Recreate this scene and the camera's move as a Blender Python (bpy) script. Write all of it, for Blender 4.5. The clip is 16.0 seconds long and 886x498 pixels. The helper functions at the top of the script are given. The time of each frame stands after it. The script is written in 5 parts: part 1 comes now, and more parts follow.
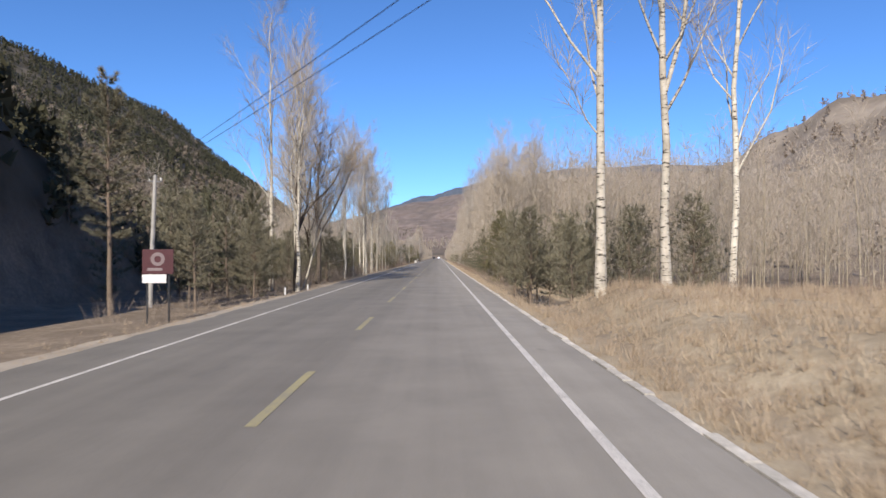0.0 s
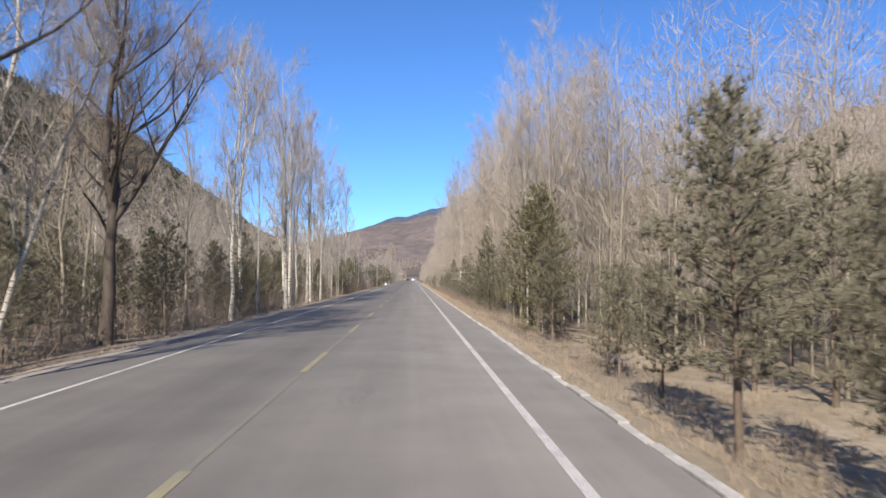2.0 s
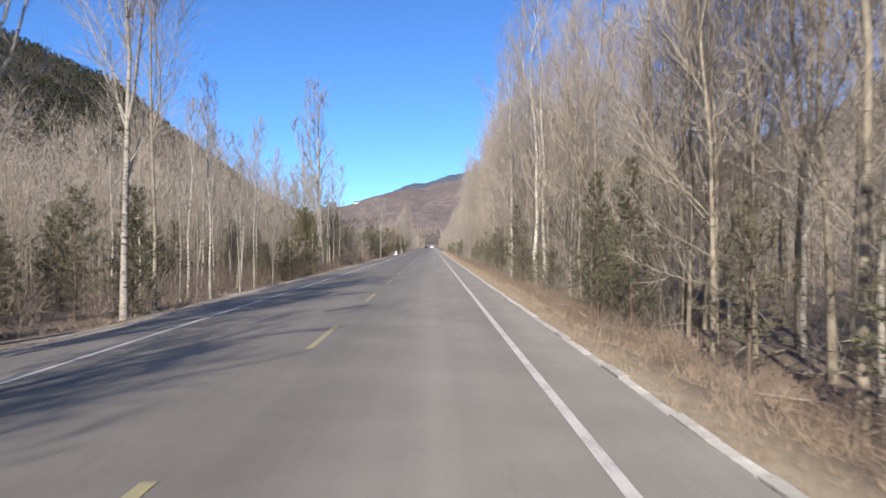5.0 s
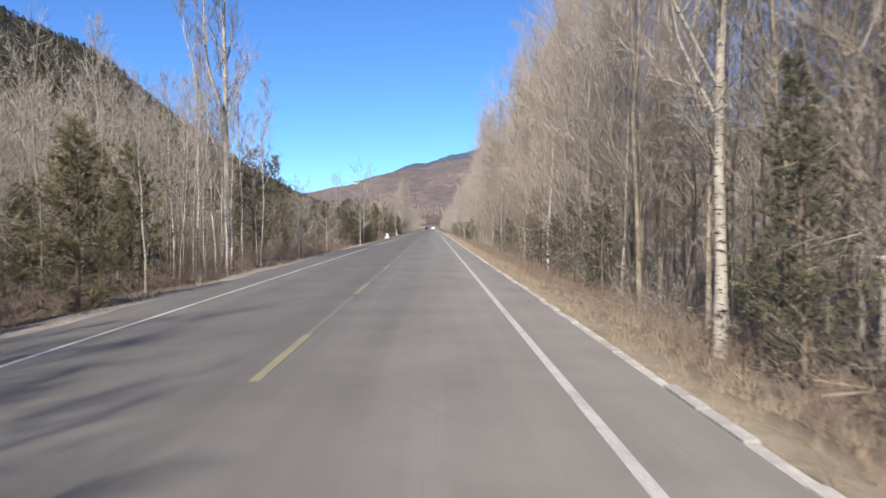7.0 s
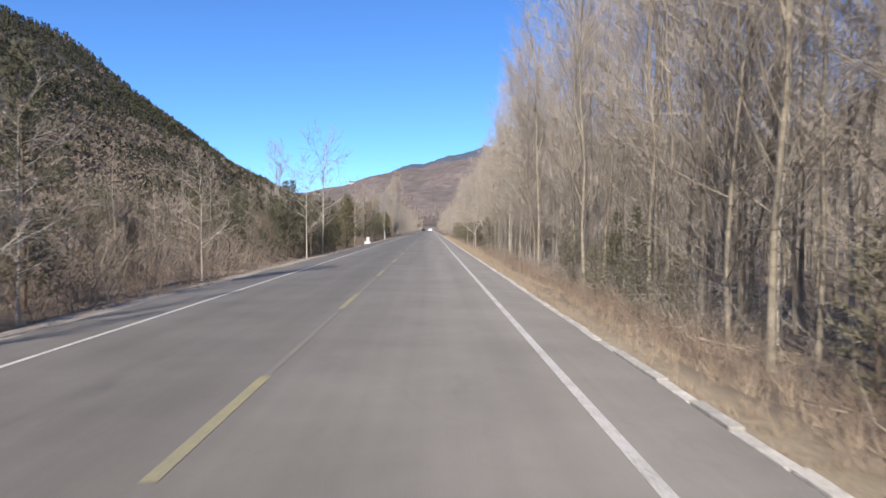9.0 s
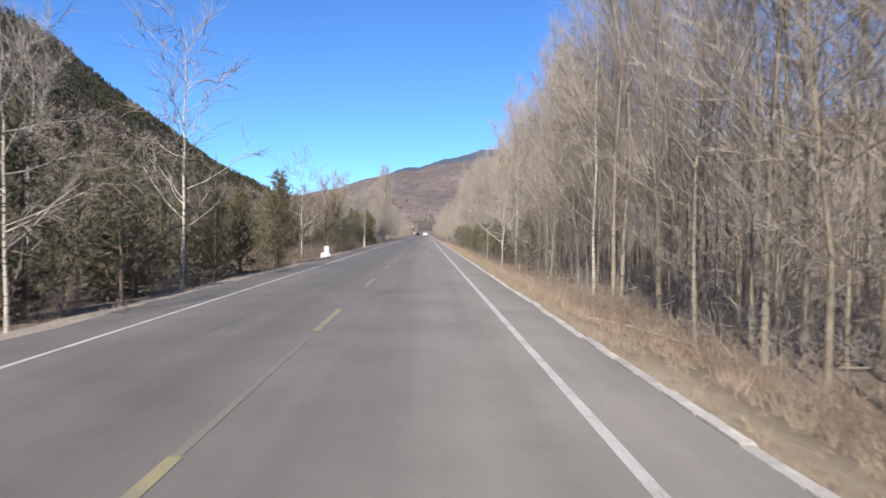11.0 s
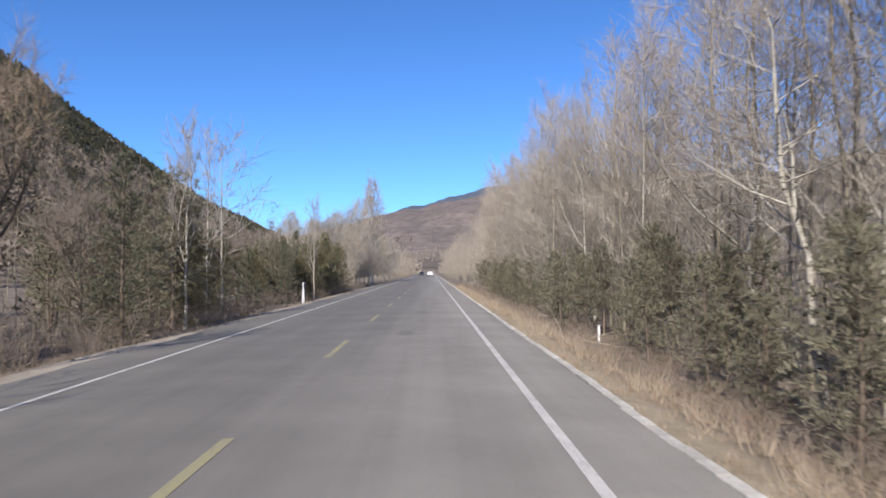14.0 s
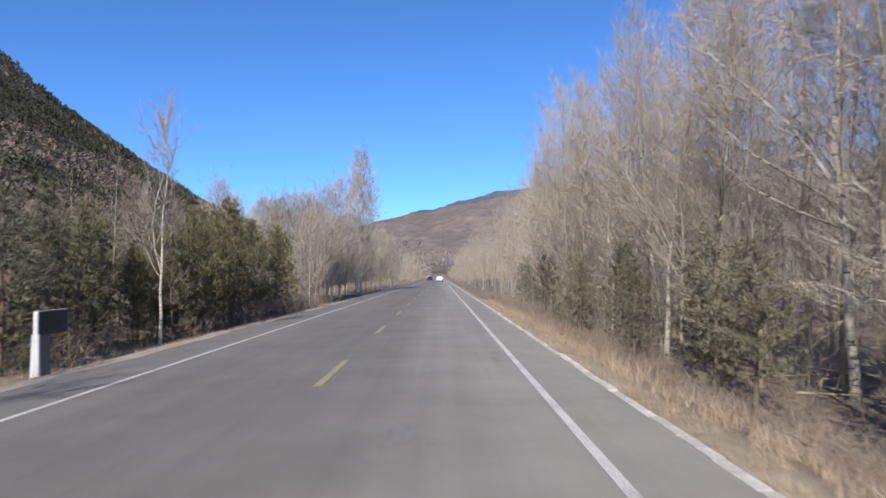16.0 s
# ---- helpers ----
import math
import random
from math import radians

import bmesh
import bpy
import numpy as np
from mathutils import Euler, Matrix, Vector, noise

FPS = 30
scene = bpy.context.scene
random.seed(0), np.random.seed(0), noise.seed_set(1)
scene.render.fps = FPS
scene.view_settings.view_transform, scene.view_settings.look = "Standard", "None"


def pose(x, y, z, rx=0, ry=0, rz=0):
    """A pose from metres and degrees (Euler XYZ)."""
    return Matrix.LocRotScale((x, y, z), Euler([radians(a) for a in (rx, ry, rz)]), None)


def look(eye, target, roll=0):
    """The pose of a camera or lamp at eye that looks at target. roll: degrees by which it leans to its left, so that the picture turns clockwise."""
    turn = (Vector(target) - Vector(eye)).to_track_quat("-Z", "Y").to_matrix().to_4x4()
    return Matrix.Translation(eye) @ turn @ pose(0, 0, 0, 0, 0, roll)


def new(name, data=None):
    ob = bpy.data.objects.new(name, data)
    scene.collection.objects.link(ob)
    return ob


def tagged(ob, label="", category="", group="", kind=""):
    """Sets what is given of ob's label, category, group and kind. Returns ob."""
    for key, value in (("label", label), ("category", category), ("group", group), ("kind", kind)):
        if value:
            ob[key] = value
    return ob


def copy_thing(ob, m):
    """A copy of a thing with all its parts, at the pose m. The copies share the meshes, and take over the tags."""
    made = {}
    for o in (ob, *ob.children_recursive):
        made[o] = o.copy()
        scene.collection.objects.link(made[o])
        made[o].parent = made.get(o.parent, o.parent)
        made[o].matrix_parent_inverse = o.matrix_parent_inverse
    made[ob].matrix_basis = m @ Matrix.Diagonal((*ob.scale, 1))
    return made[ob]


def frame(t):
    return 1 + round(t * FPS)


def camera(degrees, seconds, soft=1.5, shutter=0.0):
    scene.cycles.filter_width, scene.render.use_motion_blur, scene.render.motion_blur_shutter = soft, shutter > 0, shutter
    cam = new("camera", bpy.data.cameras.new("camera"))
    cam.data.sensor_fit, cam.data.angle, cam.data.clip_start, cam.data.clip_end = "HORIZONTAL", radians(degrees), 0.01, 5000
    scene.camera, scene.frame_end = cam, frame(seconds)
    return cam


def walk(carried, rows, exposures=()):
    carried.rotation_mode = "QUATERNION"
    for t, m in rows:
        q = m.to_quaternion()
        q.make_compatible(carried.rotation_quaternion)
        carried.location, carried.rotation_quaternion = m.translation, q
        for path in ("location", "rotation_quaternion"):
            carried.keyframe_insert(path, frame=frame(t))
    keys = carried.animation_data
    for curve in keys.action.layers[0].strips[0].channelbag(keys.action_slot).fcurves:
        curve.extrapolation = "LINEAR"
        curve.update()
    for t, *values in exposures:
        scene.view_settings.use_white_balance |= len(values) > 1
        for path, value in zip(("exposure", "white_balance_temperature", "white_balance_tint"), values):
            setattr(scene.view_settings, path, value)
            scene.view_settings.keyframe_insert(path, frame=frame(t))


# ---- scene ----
cam = camera(66.0, 16.0, soft=1.5, shutter=0.15)
EYE = 1.76
# seconds, x, y, yaw, pitch, roll
ROWS = [
    (0.0, 0.000, -0.00, -0.33, 0.65, -0.05),
    (0.5, 0.041, 8.35, -2.48, 1.13, -0.24),
    (1.0, 0.102, 16.70, -3.18, 1.89, -0.04),
    (1.5, 0.090, 25.05, -2.58, 1.98, -0.01),
    (2.0, 0.111, 33.41, -2.47, 2.48, -0.21),
    (2.5, 0.123, 41.77, -0.37, 2.59, -0.18),
    (3.0, 0.119, 50.13, 0.98, 2.42, 0.25),
    (3.5, 0.114, 58.50, 0.18, 1.81, -0.02),
    (4.0, 0.165, 66.88, -0.92, 1.27, 0.17),
    (6.5, 0.143, 108.93, -0.75, -1.91, -0.08),
    (7.0, 0.103, 117.34, -0.79, -1.87, 0.10),
    (7.5, 0.064, 125.75, -0.77, -1.83, 0.32),
    (8.0, 0.027, 134.16, -0.76, -1.52, 0.26),
    (8.5, 0.004, 142.56, -0.83, -1.78, -0.05),
    (11.0, -0.022, 184.22, -1.46, -1.39, -0.46),
    (11.5, 0.059, 192.55, -1.31, -2.08, -0.33),
    (12.0, 0.091, 200.86, -1.01, -0.12, 0.15),
    (12.5, 0.108, 209.16, -0.81, 0.56, 0.38),
    (13.0, 0.165, 217.45, -0.95, 0.96, -0.15),
    (13.5, 0.203, 225.74, -1.03, 1.44, 0.16),
    (14.0, 0.208, 234.03, -0.98, 1.85, 0.42),
    (14.5, 0.163, 242.33, -0.98, 1.91, 0.54),
    (15.0, 0.133, 250.62, -0.73, 1.87, 0.41),
    (15.5, 0.098, 258.92, -0.64, 1.77, 0.68),
    (16.0, 0.033, 267.22, -0.21, 2.26, 0.23),
]
# the picture grows a little brighter under the trees, then darker and cooler
EXPOSURES = [(0.0, 0.29, 6700, 10), (1.0, 0.33, 6600, 10), (2.0, 0.40, 6550, 10), (4.0, 0.40, 6450, 10), (6.5, 0.37, 6500, 10), (11.0, 0.37, 6430, 10), (13.0, 0.30, 6330, 10), (16.0, 0.27, 6270, 10)]
walk(cam, [(t, pose(x, y, EYE, 90 + pitch, roll, yaw)) for t, x, y, yaw, pitch, roll in ROWS], EXPOSURES)

# ---- daylight: clear winter sky, sun behind and to the left ----
SUN_TURN, SUN_HEIGHT = 196.0, 36.4
world = bpy.data.worlds.new("clear_sky")
scene.world = world
world.use_nodes = True
wn = world.node_tree.nodes
sky = wn.new("ShaderNodeTexSky")
sky.sky_type = "NISHITA"
sky.sun_disc = False
sky.sun_elevation = radians(SUN_HEIGHT)
sky.sun_rotation = radians(SUN_TURN)
sky.altitude = 2500
sky.air_density, sky.dust_density, sky.ozone_density = 1.0, 0.25, 4.5
wn["Background"].inputs["Strength"].default_value = 0.115
deep = wn.new("ShaderNodeMix")
deep.data_type, deep.blend_type = "RGBA", "MULTIPLY"
deep.inputs[0].default_value = 1.0
deep.inputs[7].default_value = (0.68, 1.0, 1.34, 1)
world.node_tree.links.new(sky.outputs[0], deep.inputs[6])
world.node_tree.links.new(deep.outputs[2], wn["Background"].inputs["Color"])
sun = new("sun", bpy.data.lights.new("sun", "SUN"))
sun.data.energy, sun.data.angle, sun.data.color = 5.0, radians(0.5), (1.0, 0.925, 0.84)
sx, sy = math.sin(radians(SUN_TURN)), math.cos(radians(SUN_TURN))
ce, se = math.cos(radians(SUN_HEIGHT)), math.sin(radians(SUN_HEIGHT))
sun.matrix_world = look((60 * sx * ce, 60 * sy * ce, 60 * se), (0, 0, 0))


# ---- materials ----
def material(name, rough=0.9, metal=0.0, specular=0.3):
    m = bpy.data.materials.new(name)
    m.use_nodes = True
    b = m.node_tree.nodes["Principled BSDF"]
    b.inputs["Roughness"].default_value = rough
    b.inputs["Metallic"].default_value = metal
    b.inputs["Specular IOR Level"].default_value = specular
    return m, m.node_tree, b


def ramp(nt, fac, stops):
    r = nt.nodes.new("ShaderNodeValToRGB")
    el = r.color_ramp.elements
    while len(el) < len(stops):
        el.new(0.5)
    for e, (p, c) in zip(el, stops):
        e.position, e.color = p, (*c, 1)
    nt.links.new(fac, r.inputs[0])
    return r.outputs[0]


def coords(nt, kind="Object", scale=(1, 1, 1)):
    c = nt.nodes.new("ShaderNodeTexCoord")
    mp = nt.nodes.new("ShaderNodeMapping")
    mp.inputs["Scale"].default_value = scale
    nt.links.new(c.outputs[kind], mp.inputs[0])
    return mp.outputs[0]


def world_coords(nt, scale=(1, 1, 1)):
    c = nt.nodes.new("ShaderNodeNewGeometry")
    mp = nt.nodes.new("ShaderNodeMapping")
    mp.inputs["Scale"].default_value = scale
    nt.links.new(c.outputs["Position"], mp.inputs[0])
    return mp.outputs[0]


def noisy(nt, vec, scale, detail=4, rough=0.6):
    n = nt.nodes.new("ShaderNodeTexNoise")
    n.inputs["Scale"].default_value = scale
    n.inputs["Detail"].default_value = detail
    n.inputs["Roughness"].default_value = rough
    nt.links.new(vec, n.inputs["Vector"])
    return n.outputs["Fac"]


def blend(nt, fac, a, b, mode="MIX"):
    x = nt.nodes.new("ShaderNodeMix")
    x.data_type, x.blend_type = "RGBA", mode
    for sock, v in ((0, fac), (6, a), (7, b)):
        if hasattr(v, "is_linked"):
            nt.links.new(v, x.inputs[sock])
        elif sock == 0:
            x.inputs[0].default_value = v
        else:
            x.inputs[sock].default_value = (*v, 1)
    return x.outputs[2]


def maths(nt, op, a, b):
    x = nt.nodes.new("ShaderNodeMath")
    x.operation = op
    for i, v in enumerate((a, b)):
        if hasattr(v, "is_linked"):
            nt.links.new(v, x.inputs[i])
        else:
            x.inputs[i].default_value = v
    return x.outputs[0]


def bump(nt, b, height, strength=0.3, distance=0.02):
    n = nt.nodes.new("ShaderNodeBump")
    n.inputs["Strength"].default_value = strength
    n.inputs["Distance"].default_value = distance
    nt.links.new(height, n.inputs["Height"])
    nt.links.new(n.outputs[0], b.inputs["Normal"])


def two_scale(name, dark, light, scale=(1, 1, 1), big=0.6, small=9.0, rough=0.9, bumps=0.3, random_tint=0.0, metal=0.0, kind="Object", specular=0.3):
    """A surface with broad patches and fine grain between two colours."""
    m, nt, b = material(name, rough, metal, specular)
    v = coords(nt, kind, scale)
    f1, f2 = noisy(nt, v, big), noisy(nt, v, small, 6, 0.7)
    mixed = maths(nt, "MULTIPLY_ADD", f1, 0.5)
    nt.links.new(maths(nt, "MULTIPLY", f2, 0.5), mixed.node.inputs[2])
    col = ramp(nt, mixed, [(0.3, dark), (0.7, light)])
    if random_tint:
        info = nt.nodes.new("ShaderNodeObjectInfo")
        k = ramp(nt, info.outputs["Random"], [(0, (1 - random_tint, 1 - random_tint, 1 - random_tint)), (1, (1 + random_tint,) * 3)])
        col = blend(nt, 1.0, col, k, "MULTIPLY")
    nt.links.new(col, b.inputs["Base Color"])
    if bumps:
        bump(nt, b, f2, bumps)
    return m


def leaf_stuff(name, dark, light, rough=0.85, scale=0.35, island=0.35):
    """Twigs, needles and grass: tint by patches in the place and by each piece."""
    m, nt, b = material(name, rough, 0, 0.25)
    v = world_coords(nt)
    g = nt.nodes.new("ShaderNodeNewGeometry")
    info = nt.nodes.new("ShaderNodeObjectInfo")
    f = maths(nt, "ADD", maths(nt, "MULTIPLY", noisy(nt, v, scale, 3), 0.5), maths(nt, "MULTIPLY", g.outputs["Random Per Island"], island))
    f = maths(nt, "ADD", f, maths(nt, "MULTIPLY", info.outputs["Random"], 0.2))
    nt.links.new(ramp(nt, f, [(0.2, dark), (0.8, light)]), b.inputs["Base Color"])
    return m


def bark_material(name, dark, light, mark, marks=0.5, base_dark=False):
    """Pale bark with dark cross marks and patches."""
    m, nt, b = material(name, 0.85, 0, 0.25)
    v = coords(nt, "Object", (1, 1, 1))
    vm = coords(nt, "Object", (2.5, 2.5, 9))
    f = noisy(nt, v, 3.0, 5)
    col = ramp(nt, f, [(0.3, dark), (0.65, light)])
    spots = noisy(nt, vm, 1.6, 5, 0.65)
    mk = ramp(nt, spots, [(marks, (0, 0, 0)), (marks + 0.07, (1, 1, 1))])
    col = blend(nt, mk, col, mark)
    info = nt.nodes.new("ShaderNodeObjectInfo")
    k = ramp(nt, info.outputs["Random"], [(0, (0.72, 0.70, 0.66)), (1, (1.08, 1.06, 1.0))])
    col = blend(nt, 1.0, col, k, "MULTIPLY")
    nt.links.new(col, b.inputs["Base Color"])
    bump(nt, b, spots, 0.5, 0.03)
    return m


M = {}
M["birch_bark"] = bark_material("birch_bark", (0.42, 0.385, 0.33), (0.70, 0.66, 0.585), (0.06, 0.05, 0.045), 0.55)
M["aspen_bark"] = bark_material("aspen_bark", (0.22, 0.19, 0.15), (0.44, 0.39, 0.31), (0.07, 0.06, 0.05), 0.60)
M["dark_bark"] = two_scale("dark_bark", (0.045, 0.035, 0.03), (0.16, 0.13, 0.10), (3, 3, 0.7), 1.5, 8, 0.95, 0.8, 0.15)
M["pine_bark"] = two_scale("pine_bark", (0.10, 0.075, 0.055), (0.27, 0.21, 0.16), (3, 3, 0.8), 1.5, 8, 0.95, 0.8, 0.15)
M["twig"] = leaf_stuff("twig", (0.26, 0.217, 0.17), (0.57, 0.495, 0.40))
M["twig_grey"] = leaf_stuff("twig_grey", (0.22, 0.19, 0.16), (0.48, 0.43, 0.365))
M["twig_orange"] = leaf_stuff("twig_orange", (0.20, 0.15, 0.105), (0.44, 0.34, 0.235))
M["needle"] = leaf_stuff("needle", (0.088, 0.082, 0.052), (0.305, 0.28, 0.195))
M["needle_fir"] = leaf_stuff("needle_fir", (0.065, 0.068, 0.043), (0.225, 0.215, 0.14))
M["needle_yellow"] = leaf_stuff("needle_yellow", (0.095, 0.088, 0.045), (0.29, 0.26, 0.145))
M["dry_grass"] = leaf_stuff("dry_grass", (0.24, 0.18, 0.125), (0.52, 0.425, 0.31), 0.9, 0.5)
M["brush"] = leaf_stuff("brush", (0.135, 0.106, 0.082), (0.33, 0.27, 0.212), 0.9, 0.3)
M["brush_red"] = leaf_stuff("brush_red", (0.16, 0.108, 0.078), (0.34, 0.25, 0.18), 0.9, 0.3)
M["hill_wood"] = leaf_stuff("hill_wood", (0.125, 0.10, 0.076), (0.28, 0.228, 0.175), 0.95, 0.03, 0.14)
M["hill_pine"] = leaf_stuff("hill_pine", (0.042, 0.042, 0.025), (0.112, 0.106, 0.062), 0.95, 0.03, 0.14)
M["concrete"] = two_scale("concrete", (0.30, 0.29, 0.27), (0.50, 0.48, 0.45), (1, 1, 1), 1.5, 14, 0.9, 0.4)
M["white_paint"] = two_scale("white_paint", (0.60, 0.59, 0.57), (0.84, 0.83, 0.80), (1, 1, 1), 2.0, 16, 0.75, 0.2)
M["kerb_paint"] = two_scale("kerb_paint", (0.27, 0.245, 0.205), (0.72, 0.67, 0.585), (1, 1, 1), 2.2, 18, 0.9, 0.6, 0.15)
M["dark_metal"] = two_scale("dark_metal", (0.02, 0.022, 0.026), (0.05, 0.052, 0.058), (1, 1, 1), 2, 20, 0.5, 0.05)
M["grey_metal"] = two_scale("grey_metal", (0.12, 0.125, 0.13), (0.22, 0.225, 0.23), (1, 1, 1), 2, 20, 0.6, 0.05, 0, 0.3)
M["black_rubber"] = two_scale("black_rubber", (0.012, 0.012, 0.012), (0.03, 0.03, 0.03), (1, 1, 1), 3, 30, 0.8, 0.2)

M["maroon"] = two_scale("maroon", (0.055, 0.02, 0.025), (0.10, 0.035, 0.04), (1, 1, 1), 2, 20, 0.6, 0.05)
M["pale_paint"] = two_scale("pale_paint", (0.38, 0.35, 0.36), (0.52, 0.48, 0.48), (1, 1, 1), 3, 20, 0.6, 0.05)
M["faded_rose"] = two_scale("faded_rose", (0.17, 0.13, 0.135), (0.26, 0.21, 0.21), (1, 1, 1), 3, 20, 0.6, 0.05)
M["car_white"] = two_scale("car_white", (0.72, 0.72, 0.72), (0.80, 0.80, 0.79), (1, 1, 1), 1.5, 12, 0.25, 0.0, 0, 0, "Object", 0.5)
M["lamp_red"] = two_scale("lamp_red", (0.22, 0.01, 0.01), (0.35, 0.02, 0.02), (1, 1, 1), 4, 20, 0.2, 0.0, 0, 0, "Object", 0.5)
M["car_glass"] = two_scale("car_glass", (0.012, 0.014, 0.016), (0.022, 0.025, 0.028), (1, 1, 1), 2, 10, 0.08, 0.0, 0, 0, "Object", 0.5)


def asphalt():
    m, nt, b = material("asphalt", 0.85, 0, 0.35)
    v = world_coords(nt)
    lanes = world_coords(nt, (1.0, 0.02, 1))
    grain = noisy(nt, v, 55, 3, 0.8)
    patch = noisy(nt, v, 0.5, 5, 0.6)
    track = noisy(nt, lanes, 0.8, 4, 0.6)
    f = maths(nt, "ADD", maths(nt, "MULTIPLY", grain, 0.3), maths(nt, "MULTIPLY", patch, 0.3))
    f = maths(nt, "ADD", f, maths(nt, "MULTIPLY", track, 0.4))
    col = ramp(nt, f, [(0.38, (0.158, 0.147, 0.129)), (0.60, (0.246, 0.229, 0.200))])
    # oil stains and old repairs, drawn out along the lane
    st = noisy(nt, world_coords(nt, (1.1, 0.28, 1)), 0.55, 5, 0.65)
    mk = ramp(nt, st, [(0.64, (0, 0, 0)), (0.74, (0.55, 0.55, 0.55))])
    col = blend(nt, mk, col, (0.11, 0.105, 0.10))
    # a few larger spills
    sx_y = nt.nodes.new("ShaderNodeSeparateXYZ")
    nt.links.new(v, sx_y.inputs[0])
    for cx, cy, rx_, ry_ in ((-0.15, 258.6, 0.35, 1.3), (-0.5, 253.4, 0.5, 1.8), (-0.2, 263.5, 0.6, 2.0), (0.9, 203.0, 0.25, 0.7), (1.95, 13.1, 0.22, 0.35), (2.05, 139.3, 0.2, 0.3)):
        dx = maths(nt, "DIVIDE", maths(nt, "SUBTRACT", sx_y.outputs[0], cx), rx_)
        dy = maths(nt, "DIVIDE", maths(nt, "SUBTRACT", sx_y.outputs[1], cy), ry_)
        rr = maths(nt, "ADD", maths(nt, "MULTIPLY", dx, dx), maths(nt, "MULTIPLY", dy, dy))
        rr = maths(nt, "ADD", rr, maths(nt, "MULTIPLY", patch, 1.4))
        spill = ramp(nt, rr, [(0.55, (0.5, 0.5, 0.5)), (1.0, (0, 0, 0))])
        col = blend(nt, spill, col, (0.105, 0.10, 0.095))
    # tone across the road: left lane darker, paler towards the right edge
    sep = nt.nodes.new("ShaderNodeSeparateXYZ")
    nt.links.new(v, sep.inputs[0])
    across = maths(nt, "ADD", maths(nt, "MULTIPLY", sep.outputs[0], 0.1), 0.6)
    lane = ramp(nt, across, [(0.05, (0.86, 0.845, 0.82)), (0.34, (0.81, 0.79, 0.765)), (0.50, (0.98, 0.955, 0.925)), (0.60, (1.17, 1.14, 1.105)), (0.70, (1.28, 1.25, 1.21)), (0.82, (1.33, 1.30, 1.26))])
    col = blend(nt, 1.0, col, lane, "MULTIPLY")
    # fine cracks
    vo = nt.nodes.new("ShaderNodeTexVoronoi")
    vo.feature = "DISTANCE_TO_EDGE"
    vo.inputs["Scale"].default_value = 0.22
    wob = nt.nodes.new("ShaderNodeVectorMath")
    wob.operation = "ADD"
    nt.links.new(v, wob.inputs[0])
    nz = nt.nodes.new("ShaderNodeTexNoise")
    nz.inputs["Scale"].default_value = 0.9
    nt.links.new(v, nz.inputs["Vector"])
    nt.links.new(nz.outputs["Color"], wob.inputs[1])
    nt.links.new(wob.outputs[0], vo.inputs["Vector"])
    cr = ramp(nt, vo.outputs["Distance"], [(0.0, (0.09, 0.09, 0.09)), (0.004, (0, 0, 0))])
    col = blend(nt, cr, col, (0.07, 0.067, 0.064))
    nt.links.new(col, b.inputs["Base Color"])
    bump(nt, b, grain, 0.35, 0.008)
    return m


def road_paint(name, light, dark, wear):
    """Worn paint: it is missing where the grain is coarse."""
    m, nt, b = material(name, 0.8, 0, 0.35)
    v = world_coords(nt)
    f = maths(nt, "ADD", maths(nt, "MULTIPLY", noisy(nt, v, 30, 4, 0.75), 0.6), maths(nt, "MULTIPLY", noisy(nt, v, 1.3, 4), 0.4))
    nt.links.new(ramp(nt, f, [(wear - 0.08, light), (wear + 0.1, dark)]), b.inputs["Base Color"])
    return m


M["asphalt"] = asphalt()
M["line_white"] = road_paint("line_white", (0.60, 0.565, 0.51), (0.29, 0.272, 0.245), 0.54)
M["line_yellow"] = road_paint("line_yellow", (0.37, 0.32, 0.155), (0.25, 0.227, 0.165), 0.48)
M["line_worn"] = road_paint("line_worn", (0.246, 0.223, 0.153), (0.202, 0.188, 0.156), 0.45)


